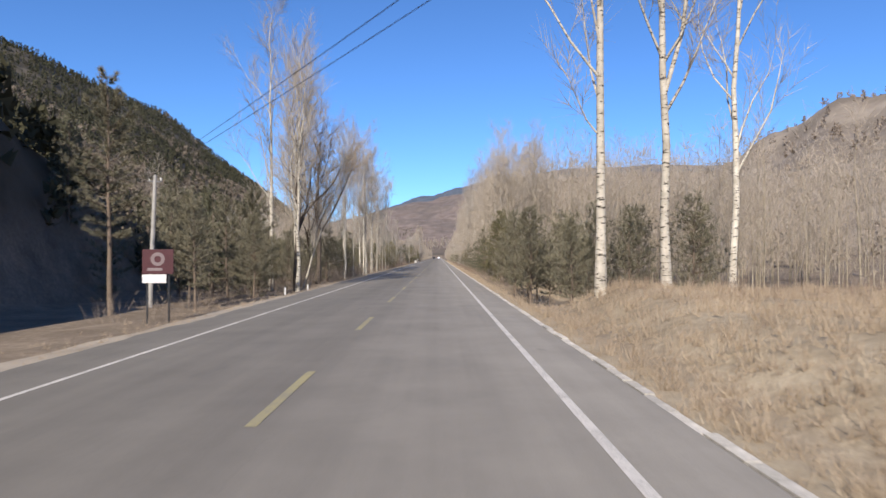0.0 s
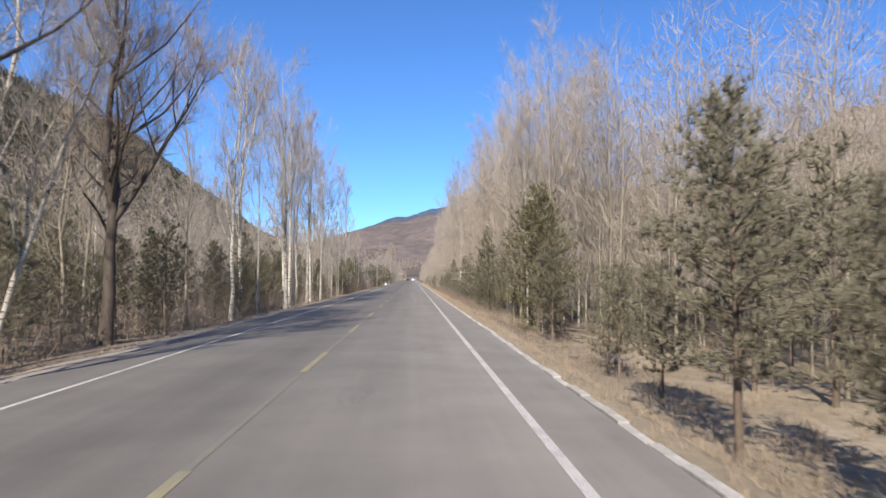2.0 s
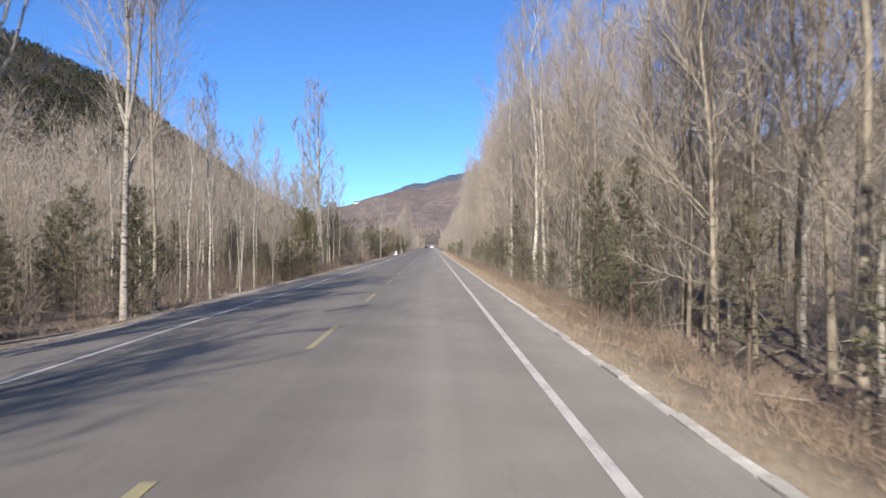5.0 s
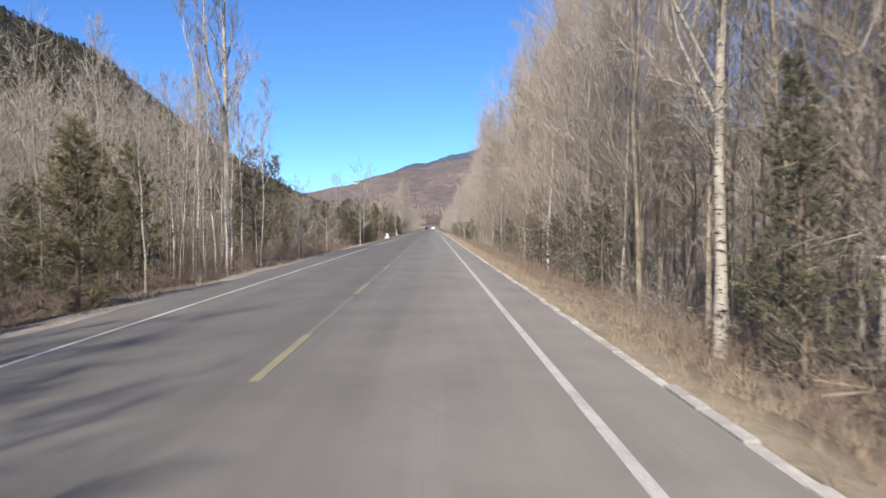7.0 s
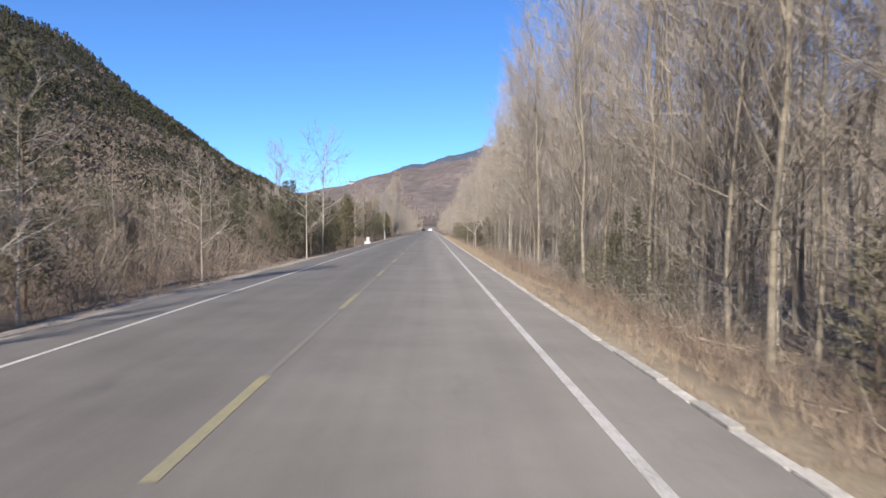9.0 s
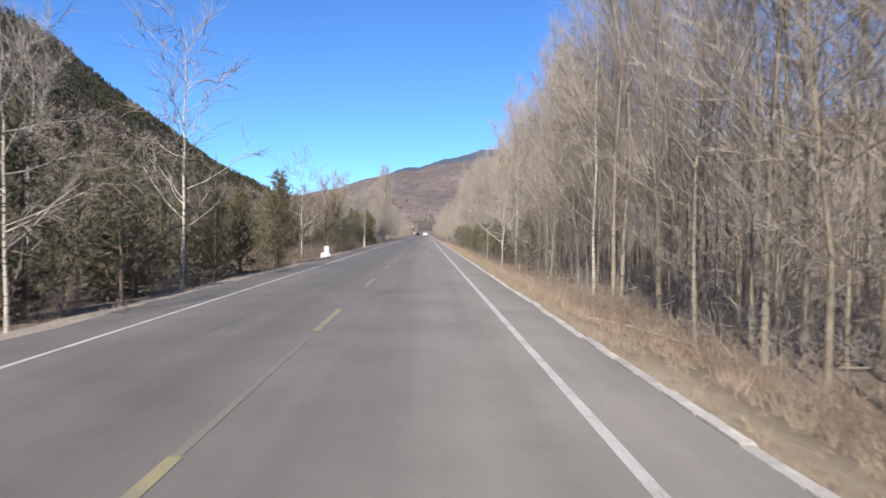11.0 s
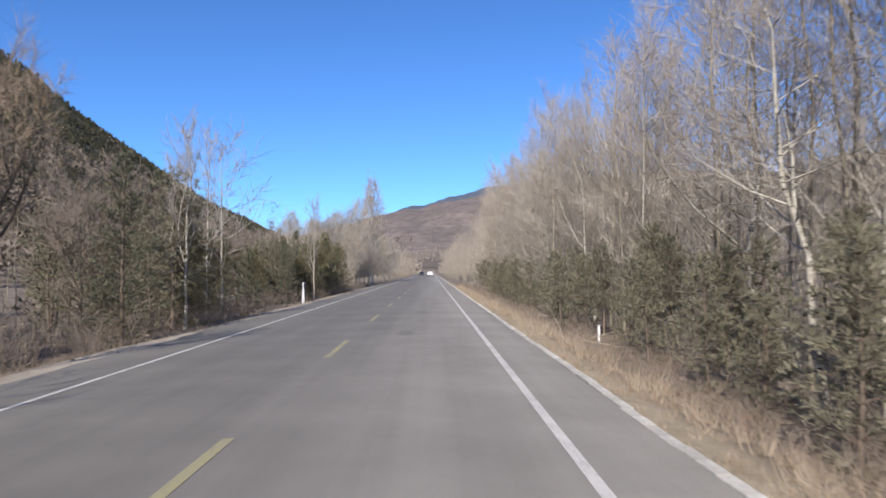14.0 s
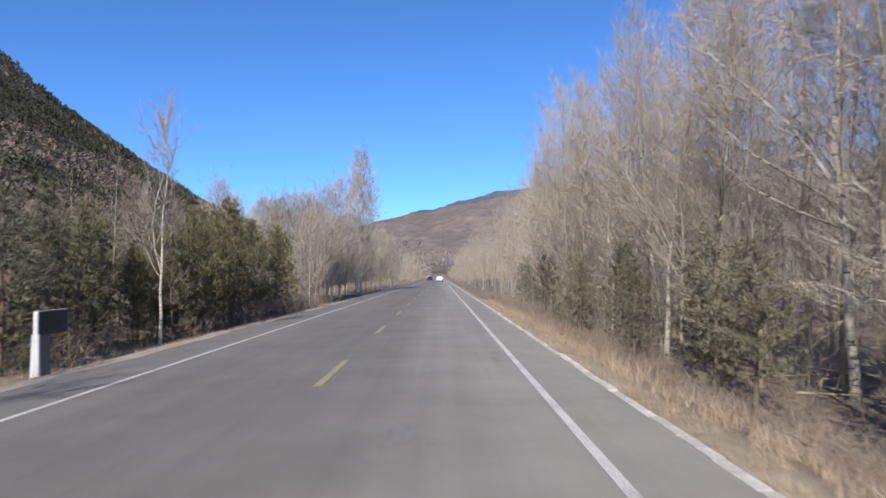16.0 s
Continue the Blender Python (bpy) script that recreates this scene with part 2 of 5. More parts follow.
def earth():
    m, nt, b = material("earth", 0.95, 0, 0.2)
    v = world_coords(nt)
    f1, f2, f3 = noisy(nt, v, 0.35, 5), noisy(nt, v, 4, 6, 0.7), noisy(nt, v, 28, 4, 0.75)
    f = maths(nt, "ADD", maths(nt, "MULTIPLY", f1, 0.4), maths(nt, "ADD", maths(nt, "MULTIPLY", f2, 0.3), maths(nt, "MULTIPLY", f3, 0.3)))
    litter = ramp(nt, f, [(0.34, (0.105, 0.08, 0.058)), (0.5, (0.21, 0.166, 0.122)), (0.66, (0.36, 0.29, 0.217))])
    hn = noisy(nt, v, 0.045, 7, 0.65)
    mountain = ramp(nt, hn, [(0.36, (0.15, 0.116, 0.096)), (0.52, (0.20, 0.156, 0.13)), (0.70, (0.265, 0.21, 0.175))])
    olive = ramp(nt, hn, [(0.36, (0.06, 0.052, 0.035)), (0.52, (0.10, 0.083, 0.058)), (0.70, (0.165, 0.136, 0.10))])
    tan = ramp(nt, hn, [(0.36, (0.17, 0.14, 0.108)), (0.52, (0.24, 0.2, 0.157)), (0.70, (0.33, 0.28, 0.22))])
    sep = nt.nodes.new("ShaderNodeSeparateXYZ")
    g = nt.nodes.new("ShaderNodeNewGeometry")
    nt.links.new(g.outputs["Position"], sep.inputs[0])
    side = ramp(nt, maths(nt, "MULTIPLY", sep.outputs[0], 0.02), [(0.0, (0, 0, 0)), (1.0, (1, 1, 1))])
    distant = ramp(nt, maths(nt, "MULTIPLY", sep.outputs[1], 0.0008), [(0.85, (0, 0, 0)), (1.0, (1, 1, 1))])
    fold = noisy(nt, v, 0.011, 6, 0.62)
    mountain = blend(nt, ramp(nt, fold, [(0.46, (0, 0, 0)), (0.62, (0.5, 0.5, 0.5))]), mountain, (0.115, 0.10, 0.085))
    # blue distance haze, painted into the ground colour of the farthest range
    haze_blue = ramp(nt, hn, [(0.36, (0.07, 0.085, 0.105)), (0.70, (0.13, 0.148, 0.175))])
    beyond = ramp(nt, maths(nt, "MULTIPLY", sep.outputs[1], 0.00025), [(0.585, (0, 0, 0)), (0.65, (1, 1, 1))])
    hill = blend(nt, beyond, blend(nt, distant, blend(nt, side, olive, tan), mountain), haze_blue)
    # dry straw: a ragged strip beside the kerb, the first bank and the field behind it
    straw = ramp(nt, f, [(0.34, (0.18, 0.142, 0.094)), (0.5, (0.34, 0.277, 0.19)), (0.66, (0.53, 0.445, 0.32))])
    xw = maths(nt, "ADD", sep.outputs[0], maths(nt, "MULTIPLY", maths(nt, "SUBTRACT", maths(nt, "ADD", f1, f2), 1.0), 1.6))
    strip_mask = ramp(nt, maths(nt, "MULTIPLY", xw, 0.2), [(0.50, (0, 0, 0)), (0.54, (1, 1, 1)), (0.66, (1, 1, 1)), (0.80, (0, 0, 0))])
    yw = maths(nt, "ADD", maths(nt, "MULTIPLY", sep.outputs[1], 0.01), maths(nt, "MULTIPLY", maths(nt, "SUBTRACT", f1, 0.5), 0.15))
    field = blend(nt, 1.0, ramp(nt, yw, [(0.58, (1, 1, 1)), (0.68, (0, 0, 0))]), ramp(nt, maths(nt, "MULTIPLY", xw, 0.02), [(0.06, (0, 0, 0)), (0.09, (1, 1, 1)), (0.5, (1, 1, 1)), (0.62, (0, 0, 0))]), "MULTIPLY")
    litter = blend(nt, blend(nt, 1.0, strip_mask, field, "LIGHTEN"), litter, straw)
    high = maths(nt, "ADD", maths(nt, "MULTIPLY", sep.outputs[2], 0.12), maths(nt, "MULTIPLY", f1, 0.6))
    k = ramp(nt, high, [(0.6, (0, 0, 0)), (0.95, (1, 1, 1))])
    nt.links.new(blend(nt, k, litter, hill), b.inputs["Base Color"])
    bump(nt, b, f2, 0.6, 0.1)
    return m


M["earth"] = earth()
M["verge"] = two_scale("verge", (0.23, 0.198, 0.155), (0.45, 0.39, 0.315), (1, 1, 1), 0.5, 12, 0.95, 0.5, 0, 0, "Object")


# ---- mesh helpers ----
def mesh_arrays(name, v, t):
    v, t = np.asarray(v, np.float32), np.asarray(t, np.int32)
    me = bpy.data.meshes.new(name)
    me.vertices.add(len(v))
    me.vertices.foreach_set("co", v.ravel())
    me.loops.add(t.size)
    me.loops.foreach_set("vertex_index", t.ravel())
    k = t.shape[1]
    me.polygons.add(len(t))
    me.polygons.foreach_set("loop_start", np.arange(0, t.size, k, dtype=np.int32))
    me.update(calc_edges=True)
    return me


def mesh_object(name, v, t, mat, parent=None, label="", smooth=False):
    me = mesh_arrays(name, v, t)
    me.materials.append(mat)
    if smooth:
        me.polygons.foreach_set("use_smooth", np.ones(len(me.polygons), bool))
    ob = new(name, me)
    if parent:
        ob.parent = parent
    return tagged(ob, label)


def part(name, bm, mat, parent=None, label="", smooth=False):
    me = bpy.data.meshes.new(name)
    bmesh.ops.recalc_face_normals(bm, faces=bm.faces)
    bm.to_mesh(me)
    bm.free()
    me.materials.append(mat)
    if smooth:
        me.polygons.foreach_set("use_smooth", np.ones(len(me.polygons), bool))
    ob = new(name, me)
    if parent:
        ob.parent = parent
    return tagged(ob, label)


def thing(name, label, category, m=None, group="", kind=""):
    ob = new(name)
    ob.empty_display_size = 0.2
    if m is not None:
        ob.matrix_basis = m
    return tagged(ob, label, category, group, kind)


def box_bm(sx_, sy_, sz_, at=(0, 0, 0), bevel=0.0, taper=1.0, bm=None):
    """A block whose base stands at `at`; taper narrows its top."""
    own = bmesh.new()
    bmesh.ops.create_cube(own, size=1.0)
    for v in own.verts:
        k = taper if v.co.z > 0 else 1.0
        v.co = Vector((v.co.x * sx_ * k, v.co.y * sy_ * k, (v.co.z + 0.5) * sz_))
    if bevel:
        bmesh.ops.bevel(own, geom=own.edges[:], offset=bevel, segments=2, affect="EDGES", profile=0.7)
    bmesh.ops.translate(own, vec=at, verts=own.verts)
    if bm is None:
        return own
    tmp = bpy.data.meshes.new("tmp")
    own.to_mesh(tmp)
    own.free()
    bm.from_mesh(tmp)
    bpy.data.meshes.remove(tmp)
    return bm


def rod_bm(points, radii, sides=8, bm=None):
    """A round bar along points, capped."""
    bm = bm or bmesh.new()
    rings = []
    for i, p in enumerate(points):
        p = Vector(p)
        a, b = Vector(points[max(i - 1, 0)]), Vector(points[min(i + 1, len(points) - 1)])
        d = (b - a).normalized()
        s = d.cross(Vector((0.31, 0.95, 0.07))).normalized()
        u = d.cross(s)
        r = radii[i] if hasattr(radii, "__len__") else radii
        rings.append([bm.verts.new(p + (s * math.cos(q) + u * math.sin(q)) * r) for q in [2 * math.pi * k / sides for k in range(sides)]])
    for r0, r1 in zip(rings, rings[1:]):
        for k in range(sides):
            bm.faces.new((r0[k], r0[(k + 1) % sides], r1[(k + 1) % sides], r1[k]))
    bm.faces.new(rings[0])
    bm.faces.new(rings[-1])
    return bm


# ---- the lie of the land ----
def smooth(a, b, x):
    t = np.clip((x - a) / (b - a), 0, 1)
    return t * t * (3 - 2 * t)


def ridge_left(y):
    return np.interp(y, [-600, 300, 500, 560, 640, 700, 757, 850, 950, 1060, 1300, 1460, 2000, 4500], [121, 123, 130, 133, 134, 120, 108, 94, 82, 72, 65, 62, 50, 32])


def ridge_right(y):
    return np.interp(y, [-600, 380, 480, 600, 900, 1500, 4500], [80, 80, 63, 48, 46, 52, 55])


def waves(x, y):
    return (np.sin(x * 0.031 + 1.3 * np.sin(y * 0.011)) * np.sin(y * 0.023 + 0.7) + 0.6 * np.sin(x * 0.071 + y * 0.043 + 2 * np.sin(y * 0.017)) + 0.35 * np.sin(x * 0.15 - y * 0.11 + 1.0))


def height(x, y):
    """Height of the ground at x, y (arrays)."""
    x, y = np.asarray(x, float), np.asarray(y, float)
    near = np.interp(x, [-60, -40, -22, -14, -10.5, -8.6, -7.4, -5.72, -1.95, 1.57, 2.85, 3.3, 4.4, 6, 10, 30, 50], [1.0, -0.6, -1.1, -0.85, -0.62, -0.42, -0.24, -0.16, -0.06, -0.06, -0.14, -0.17, -0.38, -0.6, -0.75, -0.6, 0.6])
    # bank of dry grass beside the first birches, then a low field
    bank = smooth(3.0, 6.5, x) * smooth(28.0, 23.0, y) * (1 - 0.4 * smooth(16, 30, x))
    near = near + bank * 1.35
    near = near - 0.4 * smooth(3.3, 4.6, x) * smooth(24, 28, y) * smooth(74, 56, y)
    near = near - 0.22 * smooth(3.6, 5.2, x) * smooth(60, 80, y)
    off = np.where(x < 0, smooth(-7.6, -11, x), smooth(3.0, 5.5, x))
    near = near + off * 0.09 * (np.sin(x * 1.7 + y * 0.6) * np.sin(y * 0.9 - x * 0.4) + 0.7 * np.sin(y * 0.31 + x))
    left = ridge_left(y) * (0.27 * smooth(-38, -258, x) + 0.73 * np.clip((-38 - x) / 220, 0, 1) ** 1.75) * (1 - 0.35 * smooth(-270, -900, x))
    left = left + smooth(-70, -140, x) * 2.2 * waves(x, y)
    right = ridge_right(y) * (smooth(48, 232, x) * 0.6 + 0.4 * np.clip((x - 48) / 184, 0, 1)) * (1 - 0.3 * smooth(260, 900, x))
    right = right + smooth(70, 170, x) * 6 * waves(x + 300, y)
    top = np.interp(x, [-2500, -420, -340, -222, -155, -121, 100, 300, 600, 2500], [85, 92, 102, 130, 151, 160, 204, 238, 270, 296])
    far = top * (0.6 * smooth(1050, 2150, y) + 0.4 * np.clip((y - 1050) / 1100, 0, 1)) + smooth(1200, 1700, y) * 4 * waves(x * 0.8, y * 0.6 + 90)
    # a higher range behind the mountain; earth() paints its haze blue
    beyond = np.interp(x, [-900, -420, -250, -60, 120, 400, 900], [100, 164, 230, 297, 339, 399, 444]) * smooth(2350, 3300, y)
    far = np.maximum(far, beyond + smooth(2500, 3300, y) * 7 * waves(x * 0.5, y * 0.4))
    # steep wooded spur; its near end, out of view, is raised to shade the rest
    step = np.interp(y, [-100, 6, 22, 40, 62], [4.8, 4.8, 3.7, 2.8, 1.0])
    spur = np.interp(y, [-100, 12, 24, 34, 46, 58, 72, 86, 95], [38, 37, 27, 19, 13, 9, 6, 2, 0]) * (0.8 * smooth(-24.5, -31, x - step) + 0.2 * smooth(-30, -60, x)) * (1 + 0.1 * waves(x * 4, y * 5))
    return near + np.maximum(np.maximum(left, right), np.maximum(far, spur))


def z_at(x, y):
    return float(height(x, y))


gx = np.unique(np.concatenate([np.linspace(-3200, -420, 22), np.linspace(-420, -50, 56), np.arange(-50, -10, 1.4), np.arange(-10.5, 7.01, 0.5), [-5.72, -1.95, 1.57, 2.85, 3.3], np.arange(7, 40, 1.6), np.linspace(40, 330, 44), np.linspace(330, 3200, 22)]))
gy = np.unique(np.concatenate([np.arange(-60, 330, 3.0), np.linspace(-900, -60, 20), np.linspace(330, 1000, 80), np.linspace(1000, 2400, 70), np.linspace(2400, 4600, 34)]))
X, Y = np.meshgrid(gx, gy)
Z = height(X, Y)
ids = np.arange(X.size).reshape(X.shape)
quads = np.stack([ids[:-1, :-1], ids[:-1, 1:], ids[1:, 1:], ids[1:, :-1]], -1).reshape(-1, 4)
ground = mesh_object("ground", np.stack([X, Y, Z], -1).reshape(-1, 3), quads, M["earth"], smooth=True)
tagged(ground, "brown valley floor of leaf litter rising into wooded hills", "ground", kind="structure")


# ---- road ----
def road_z(x):
    return np.interp(x, [-7.4, -5.72, -1.95, 1.57, 2.85], [-0.19, -0.11, 0.0, 0.0, -0.06])


def strip(name, xs, ys, mat, lift=0.0, label="", category="", wobble=None, parent=None):
    """A sheet laid along the road."""
    xs, ys = np.asarray(xs, float), np.asarray(ys, float)
    XX, YY = np.meshgrid(xs, ys)
    if wobble:
        XX = wobble(XX, YY)
    ZZ = road_z(XX) + lift
    n = np.arange(XX.size).reshape(XX.shape)
    q = np.stack([n[:-1, :-1], n[:-1, 1:], n[1:, 1:], n[1:, :-1]], -1).reshape(-1, 4)
    ob = mesh_object(name, np.stack([XX, YY, ZZ], -1).reshape(-1, 3), q, mat, parent, label)
    if category:
        tagged(ob, label, category, kind="structure")
    return ob


def ragged_left(XX, YY):
    edge = XX < -7.3
    return XX + edge * (0.12 * np.sin(YY * 0.8) * np.sin(YY * 0.23) + 0.06 * np.sin(YY * 2.9))


long_y = np.concatenate([np.arange(-60, 330, 1.0), np.linspace(330, 1150, 60)])
road = strip("road", [-7.4, -6.6, -5.72, -4.5, -3.2, -1.95, -0.8, 0.4, 1.57, 2.2, 2.68], long_y, M["asphalt"], 0, "worn grey asphalt of a two-lane road", "road", ragged_left)
# the sides of the paving
side = strip("paving_edge", [-7.42, -7.4], long_y, M["asphalt"], -0.012, "", "", ragged_left, road)
for x0, w in ((1.57, 0.122), (-5.72, 0.11)):
    strip("edge_line", [x0 - w / 2, x0 + w / 2], long_y, M["line_white"], 0.004, "solid white edge line, a little worn", "", None, road)
DASH_PERIOD, DASH_START = 10.05, 6.2
for k in range(-4, 60):
    y0 = DASH_START + DASH_PERIOD * k + float(np.interp(k, [0, 1, 4, 5, 7, 11, 12, 20, 22, 23, 25, 27], [0.88, 0.14, 0.0, -0.7, -1.14, -1.44, -1.72, -0.72, -0.28, 0.6, 0.9, 0.65]))
    strip("centre_dash", [-2.015, -1.885], np.linspace(y0, y0 + 3.4, 5), M["line_yellow"], 0.005, "worn yellow dash", "", None, road)
    if 24 < y0 < 62 or 118 < y0 < 195:
        strip("faded_dash", [-1.995, -1.905], np.linspace(y0 + 3.42, y0 + DASH_PERIOD - 0.6, 7), M["line_worn"], 0.004, "old paint almost worn away", "", None, road)

# gravel shoulder beyond the far lane
XX, YY = np.meshgrid(np.array([-7.36, -7.8, -8.2, -8.7]), np.arange(-60, 400, 1.0))
XX = XX + (XX < -8.5) * (0.16 * np.sin(YY * 0.37) + 0.1 * np.sin(YY * 1.3 + 1))
n = np.arange(XX.size).reshape(XX.shape)
ZZ = np.where(XX > -7.5, -0.215, np.maximum(height(XX, YY), height(XX, YY + 1.0)) + 0.035)
shoulder = mesh_object("shoulder", np.stack([XX, YY, ZZ], -1).reshape(-1, 3), np.stack([n[:-1, :-1], n[:-1, 1:], n[1:, 1:], n[1:, :-1]], -1).reshape(-1, 4), M["verge"])
tagged(shoulder, "pale gravel shoulder along the road", "shoulder", kind="structure")


# ---- plants ----
class Build:
    """Collects tapered shoots and blades as triangles."""

    def __init__(self):
        self.v, self.t, self.n = [], [], 0

    def tube(self, pts, radii, sides=4):
        pts = [Vector(p) for p in pts]
        rings = []
        for i, p in enumerate(pts):
            d = (pts[min(i + 1, len(pts) - 1)] - pts[max(i - 1, 0)])
            d = d.normalized() if d.length > 1e-6 else Vector((0, 0, 1))
            s = d.cross(Vector((0.93, 0.31, 0.2)))
            s = s.normalized() if s.length > 1e-3 else Vector((0, 1, 0))
            u = d.cross(s)
            last = i == len(pts) - 1
            if last:
                self.v.append(p)
                rings.append([self.n])
                self.n += 1
            else:
                ring = []
                for k in range(sides):
                    q = 2 * math.pi * k / sides
                    self.v.append(p + (s * math.cos(q) + u * math.sin(q)) * radii[i])
                    ring.append(self.n)
                    self.n += 1
                rings.append(ring)
        for a, b in zip(rings, rings[1:]):
            for k in range(sides):
                k2 = (k + 1) % sides
                if len(b) == 1:
                    self.t.append((a[k], a[k2], b[0]))
                else:
                    self.t.append((a[k], a[k2], b[k2]))
                    self.t.append((a[k], b[k2], b[k]))

    def blade(self, a, b, width, rng):
        a, b = Vector(a), Vector(b)
        d = b - a
        s = d.cross(Vector((rng.uniform(-1, 1), rng.uniform(-1, 1), rng.uniform(-1, 1))))
        s = s.normalized() * width if s.length > 1e-4 else Vector((width, 0, 0))
        self.v += [a + s, b, a - s]
        self.t.append((self.n, self.n + 1, self.n + 2))
        self.n += 3

    def arrays(self):
        return np.array([tuple(p) for p in self.v], np.float32), np.array(self.t, np.int32)


def shoot(rng, start, direction, length, bend, steps):
    """Points of a shoot that turns upwards by bend as it grows."""
    pts, d = [Vector(start)], Vector(direction).normalized()
    for _ in range(steps):
        d = (d + Vector((rng.uniform(-0.22, 0.22), rng.uniform(-0.22, 0.22), bend + rng.uniform(-0.12, 0.12)))).normalized()
        pts.append(pts[-1] + d * (length / steps))
    return pts


def along(pts, f):
    f = min(max(f, 0), 0.999) * (len(pts) - 1)
    i = int(f)
    return pts[i].lerp(pts[i + 1], f - i), (pts[i + 1] - pts[i]).normalized()


def sideways(rng, d, spread):
    """A direction off d by about spread radians."""
    r = Vector((rng.gauss(0, 1), rng.gauss(0, 1), rng.gauss(0, 1)))
    r = (r - d * r.dot(d)).normalized()
    return (d * math.cos(spread) + r * math.sin(spread)).normalized()


def bare_tree(seed, tall, crown_from=0.3, spread=0.2, limbs=22, boughs=6, twigs=8, radius=0.013, rise=0.2, angle=0.75, lean=0.02, wander=0.05, sides=7, fork=0, fine=0.011, droop=0.0, coarse=False, low_angle=0.0, fork_angle=0.45, limb=0.011, twig=1.0):
    """A leafless tree: (trunk and limbs), (boughs and twigs)."""
    rng = random.Random(seed)
    wood, fine_wood = Build(), Build()
    steps = 6 if coarse else 9
    la = rng.uniform(0, 6.28)
    pts = []
    for i in range(steps + 1):
        f = i / steps
        pts.append(Vector((math.cos(la) * lean * f * tall + rng.uniform(-wander, wander) * (0.3 + f) * (i > 0), math.sin(la) * lean * f * tall + rng.uniform(-wander, wander) * (0.3 + f) * (i > 0), f * tall)))
    r0 = radius * tall
    radii = [r0 * (1.35 if i == 0 else 1 - 0.9 * (i / steps) ** 1.1) for i in range(steps + 1)]
    pts[0].z = -0.3
    wood.tube(pts, radii, sides)
    stems = [(pts, r0, crown_from)]
    for k in range(fork):
        f = rng.uniform(0.25, 0.5)
        p, d = along(pts, f)
        q = shoot(rng, p, sideways(rng, d, fork_angle * rng.uniform(0.7, 1.35)), tall * (1 - f) * rng.uniform(0.75, 0.95), 0.14, 6)
        wood.tube(q, [r0 * 0.55 * (1 - 0.9 * i / 6) for i in range(7)], 5)
        stems.append((q, r0 * 0.55, 0.15))
    for si, (sp, sr, cf) in enumerate(stems):
        for k in range(limbs if si == 0 else max(4, limbs // 2)):
            f = cf + (0.97 - cf) * ((k + rng.random()) / (limbs if si == 0 else max(4, limbs // 2)))
            p, d = along(sp, f)
            g = (f - cf) / (1 - cf)
            ln = tall * spread * (0.35 + 1.0 * math.sin(math.pi * min(1, 0.22 + 0.78 * g)) ** 0.8) * rng.uniform(0.6, 1.15) * (1 if si == 0 else 0.75)
            dr = sideways(rng, Vector((0, 0, 1)), (angle + low_angle * (1 - g) ** 2) * rng.uniform(0.75, 1.25))
            q = shoot(rng, p, dr, ln, rise, 3 if coarse else 4)
            lr = max(0.007 if coarse else 0.010, min(sr * 0.38 * (1 - 0.75 * g), ln * limb))
            if coarse and sides < 5:
                wood.tube([q[0], q[-1]], [lr, 0], 3)
            else:
                wood.tube(q, [lr * (1 - 0.8 * i / 4) for i in range(5)], 3 if coarse else 4)
            for b in range(boughs):
                fb = 0.2 + 0.8 * (b + rng.random()) / boughs
                pb, db = along(q, fb)
                bl = ln * rng.uniform(0.22, 0.42)
                qb = shoot(rng, pb, sideways(rng, db, rng.uniform(0.4, 0.9)), bl, rise * 0.8 - droop, 2)
                if coarse:
                    fine_wood.blade(qb[0], qb[-1], fine * 1.3, rng)
                else:
                    fine_wood.tube(qb, [fine * 1.2, fine * 0.9, 0], 3)
                for c in range(twigs):
                    pc, dc = along(qb, rng.uniform(0.1, 1.0))
                    tl = rng.uniform(0.45, 1.3) * min(1.0, 0.45 + ln * 0.2) * twig
                    e = pc + (sideways(rng, dc, rng.uniform(0.35, 0.9)) + Vector((0, 0, rise * 0.7 - droop * 1.5))).normalized() * tl
                    fine_wood.blade(pc, e, fine, rng)
    return wood.arrays(), fine_wood.arrays()


def haze(seed, tall, crown_from, wide, n, width, long=1.1, base=None):
    """Fine twigs that fill a soft upright crown; base: arrays of boughs to join them to."""
    rng = np.random.default_rng(seed)
    g = rng.beta(1.5, 1.35, n)
    reach = wide * np.sin(np.pi * np.clip(0.06 + 0.92 * g ** 0.85, 0, 1)) ** 0.75
    a, r = rng.uniform(0, 2 * np.pi, n), reach * np.sqrt(rng.random(n)) * rng.normal(1.0, 0.16, n)
    p = np.stack([np.cos(a) * r, np.sin(a) * r, tall * (crown_from + (0.97 - crown_from) * g)], -1)
    d = np.stack([np.cos(a) * 0.5, np.sin(a) * 0.5, np.full(n, 0.8)], -1) + rng.normal(0, 0.42, (n, 3))
    d /= np.linalg.norm(d, axis=1, keepdims=True)
    side = np.cross(d, rng.normal(0, 1, (n, 3)))
    side *= width / np.linalg.norm(side, axis=1, keepdims=True)
    v = np.stack([p + side, p + d * (long * rng.uniform(0.5, 1.3, n))[:, None], p - side], 1).reshape(-1, 3)
    t = np.arange(3 * n).reshape(-1, 3)
    if base is not None:
        v, t = np.concatenate([base[0], v]), np.concatenate([base[1], t + len(base[0])])
    return v.astype(np.float32), t.astype(np.int32)


def hazy_tree(seed, tall, crown_from, wide, n, width, long=1.1, **shape):
    """A leafless tree whose crown is filled with fine twigs."""
    wood, boughs = bare_tree(seed, tall, crown_from, **shape)
    return wood, haze(seed, tall, crown_from, wide, n, width, long, boughs)


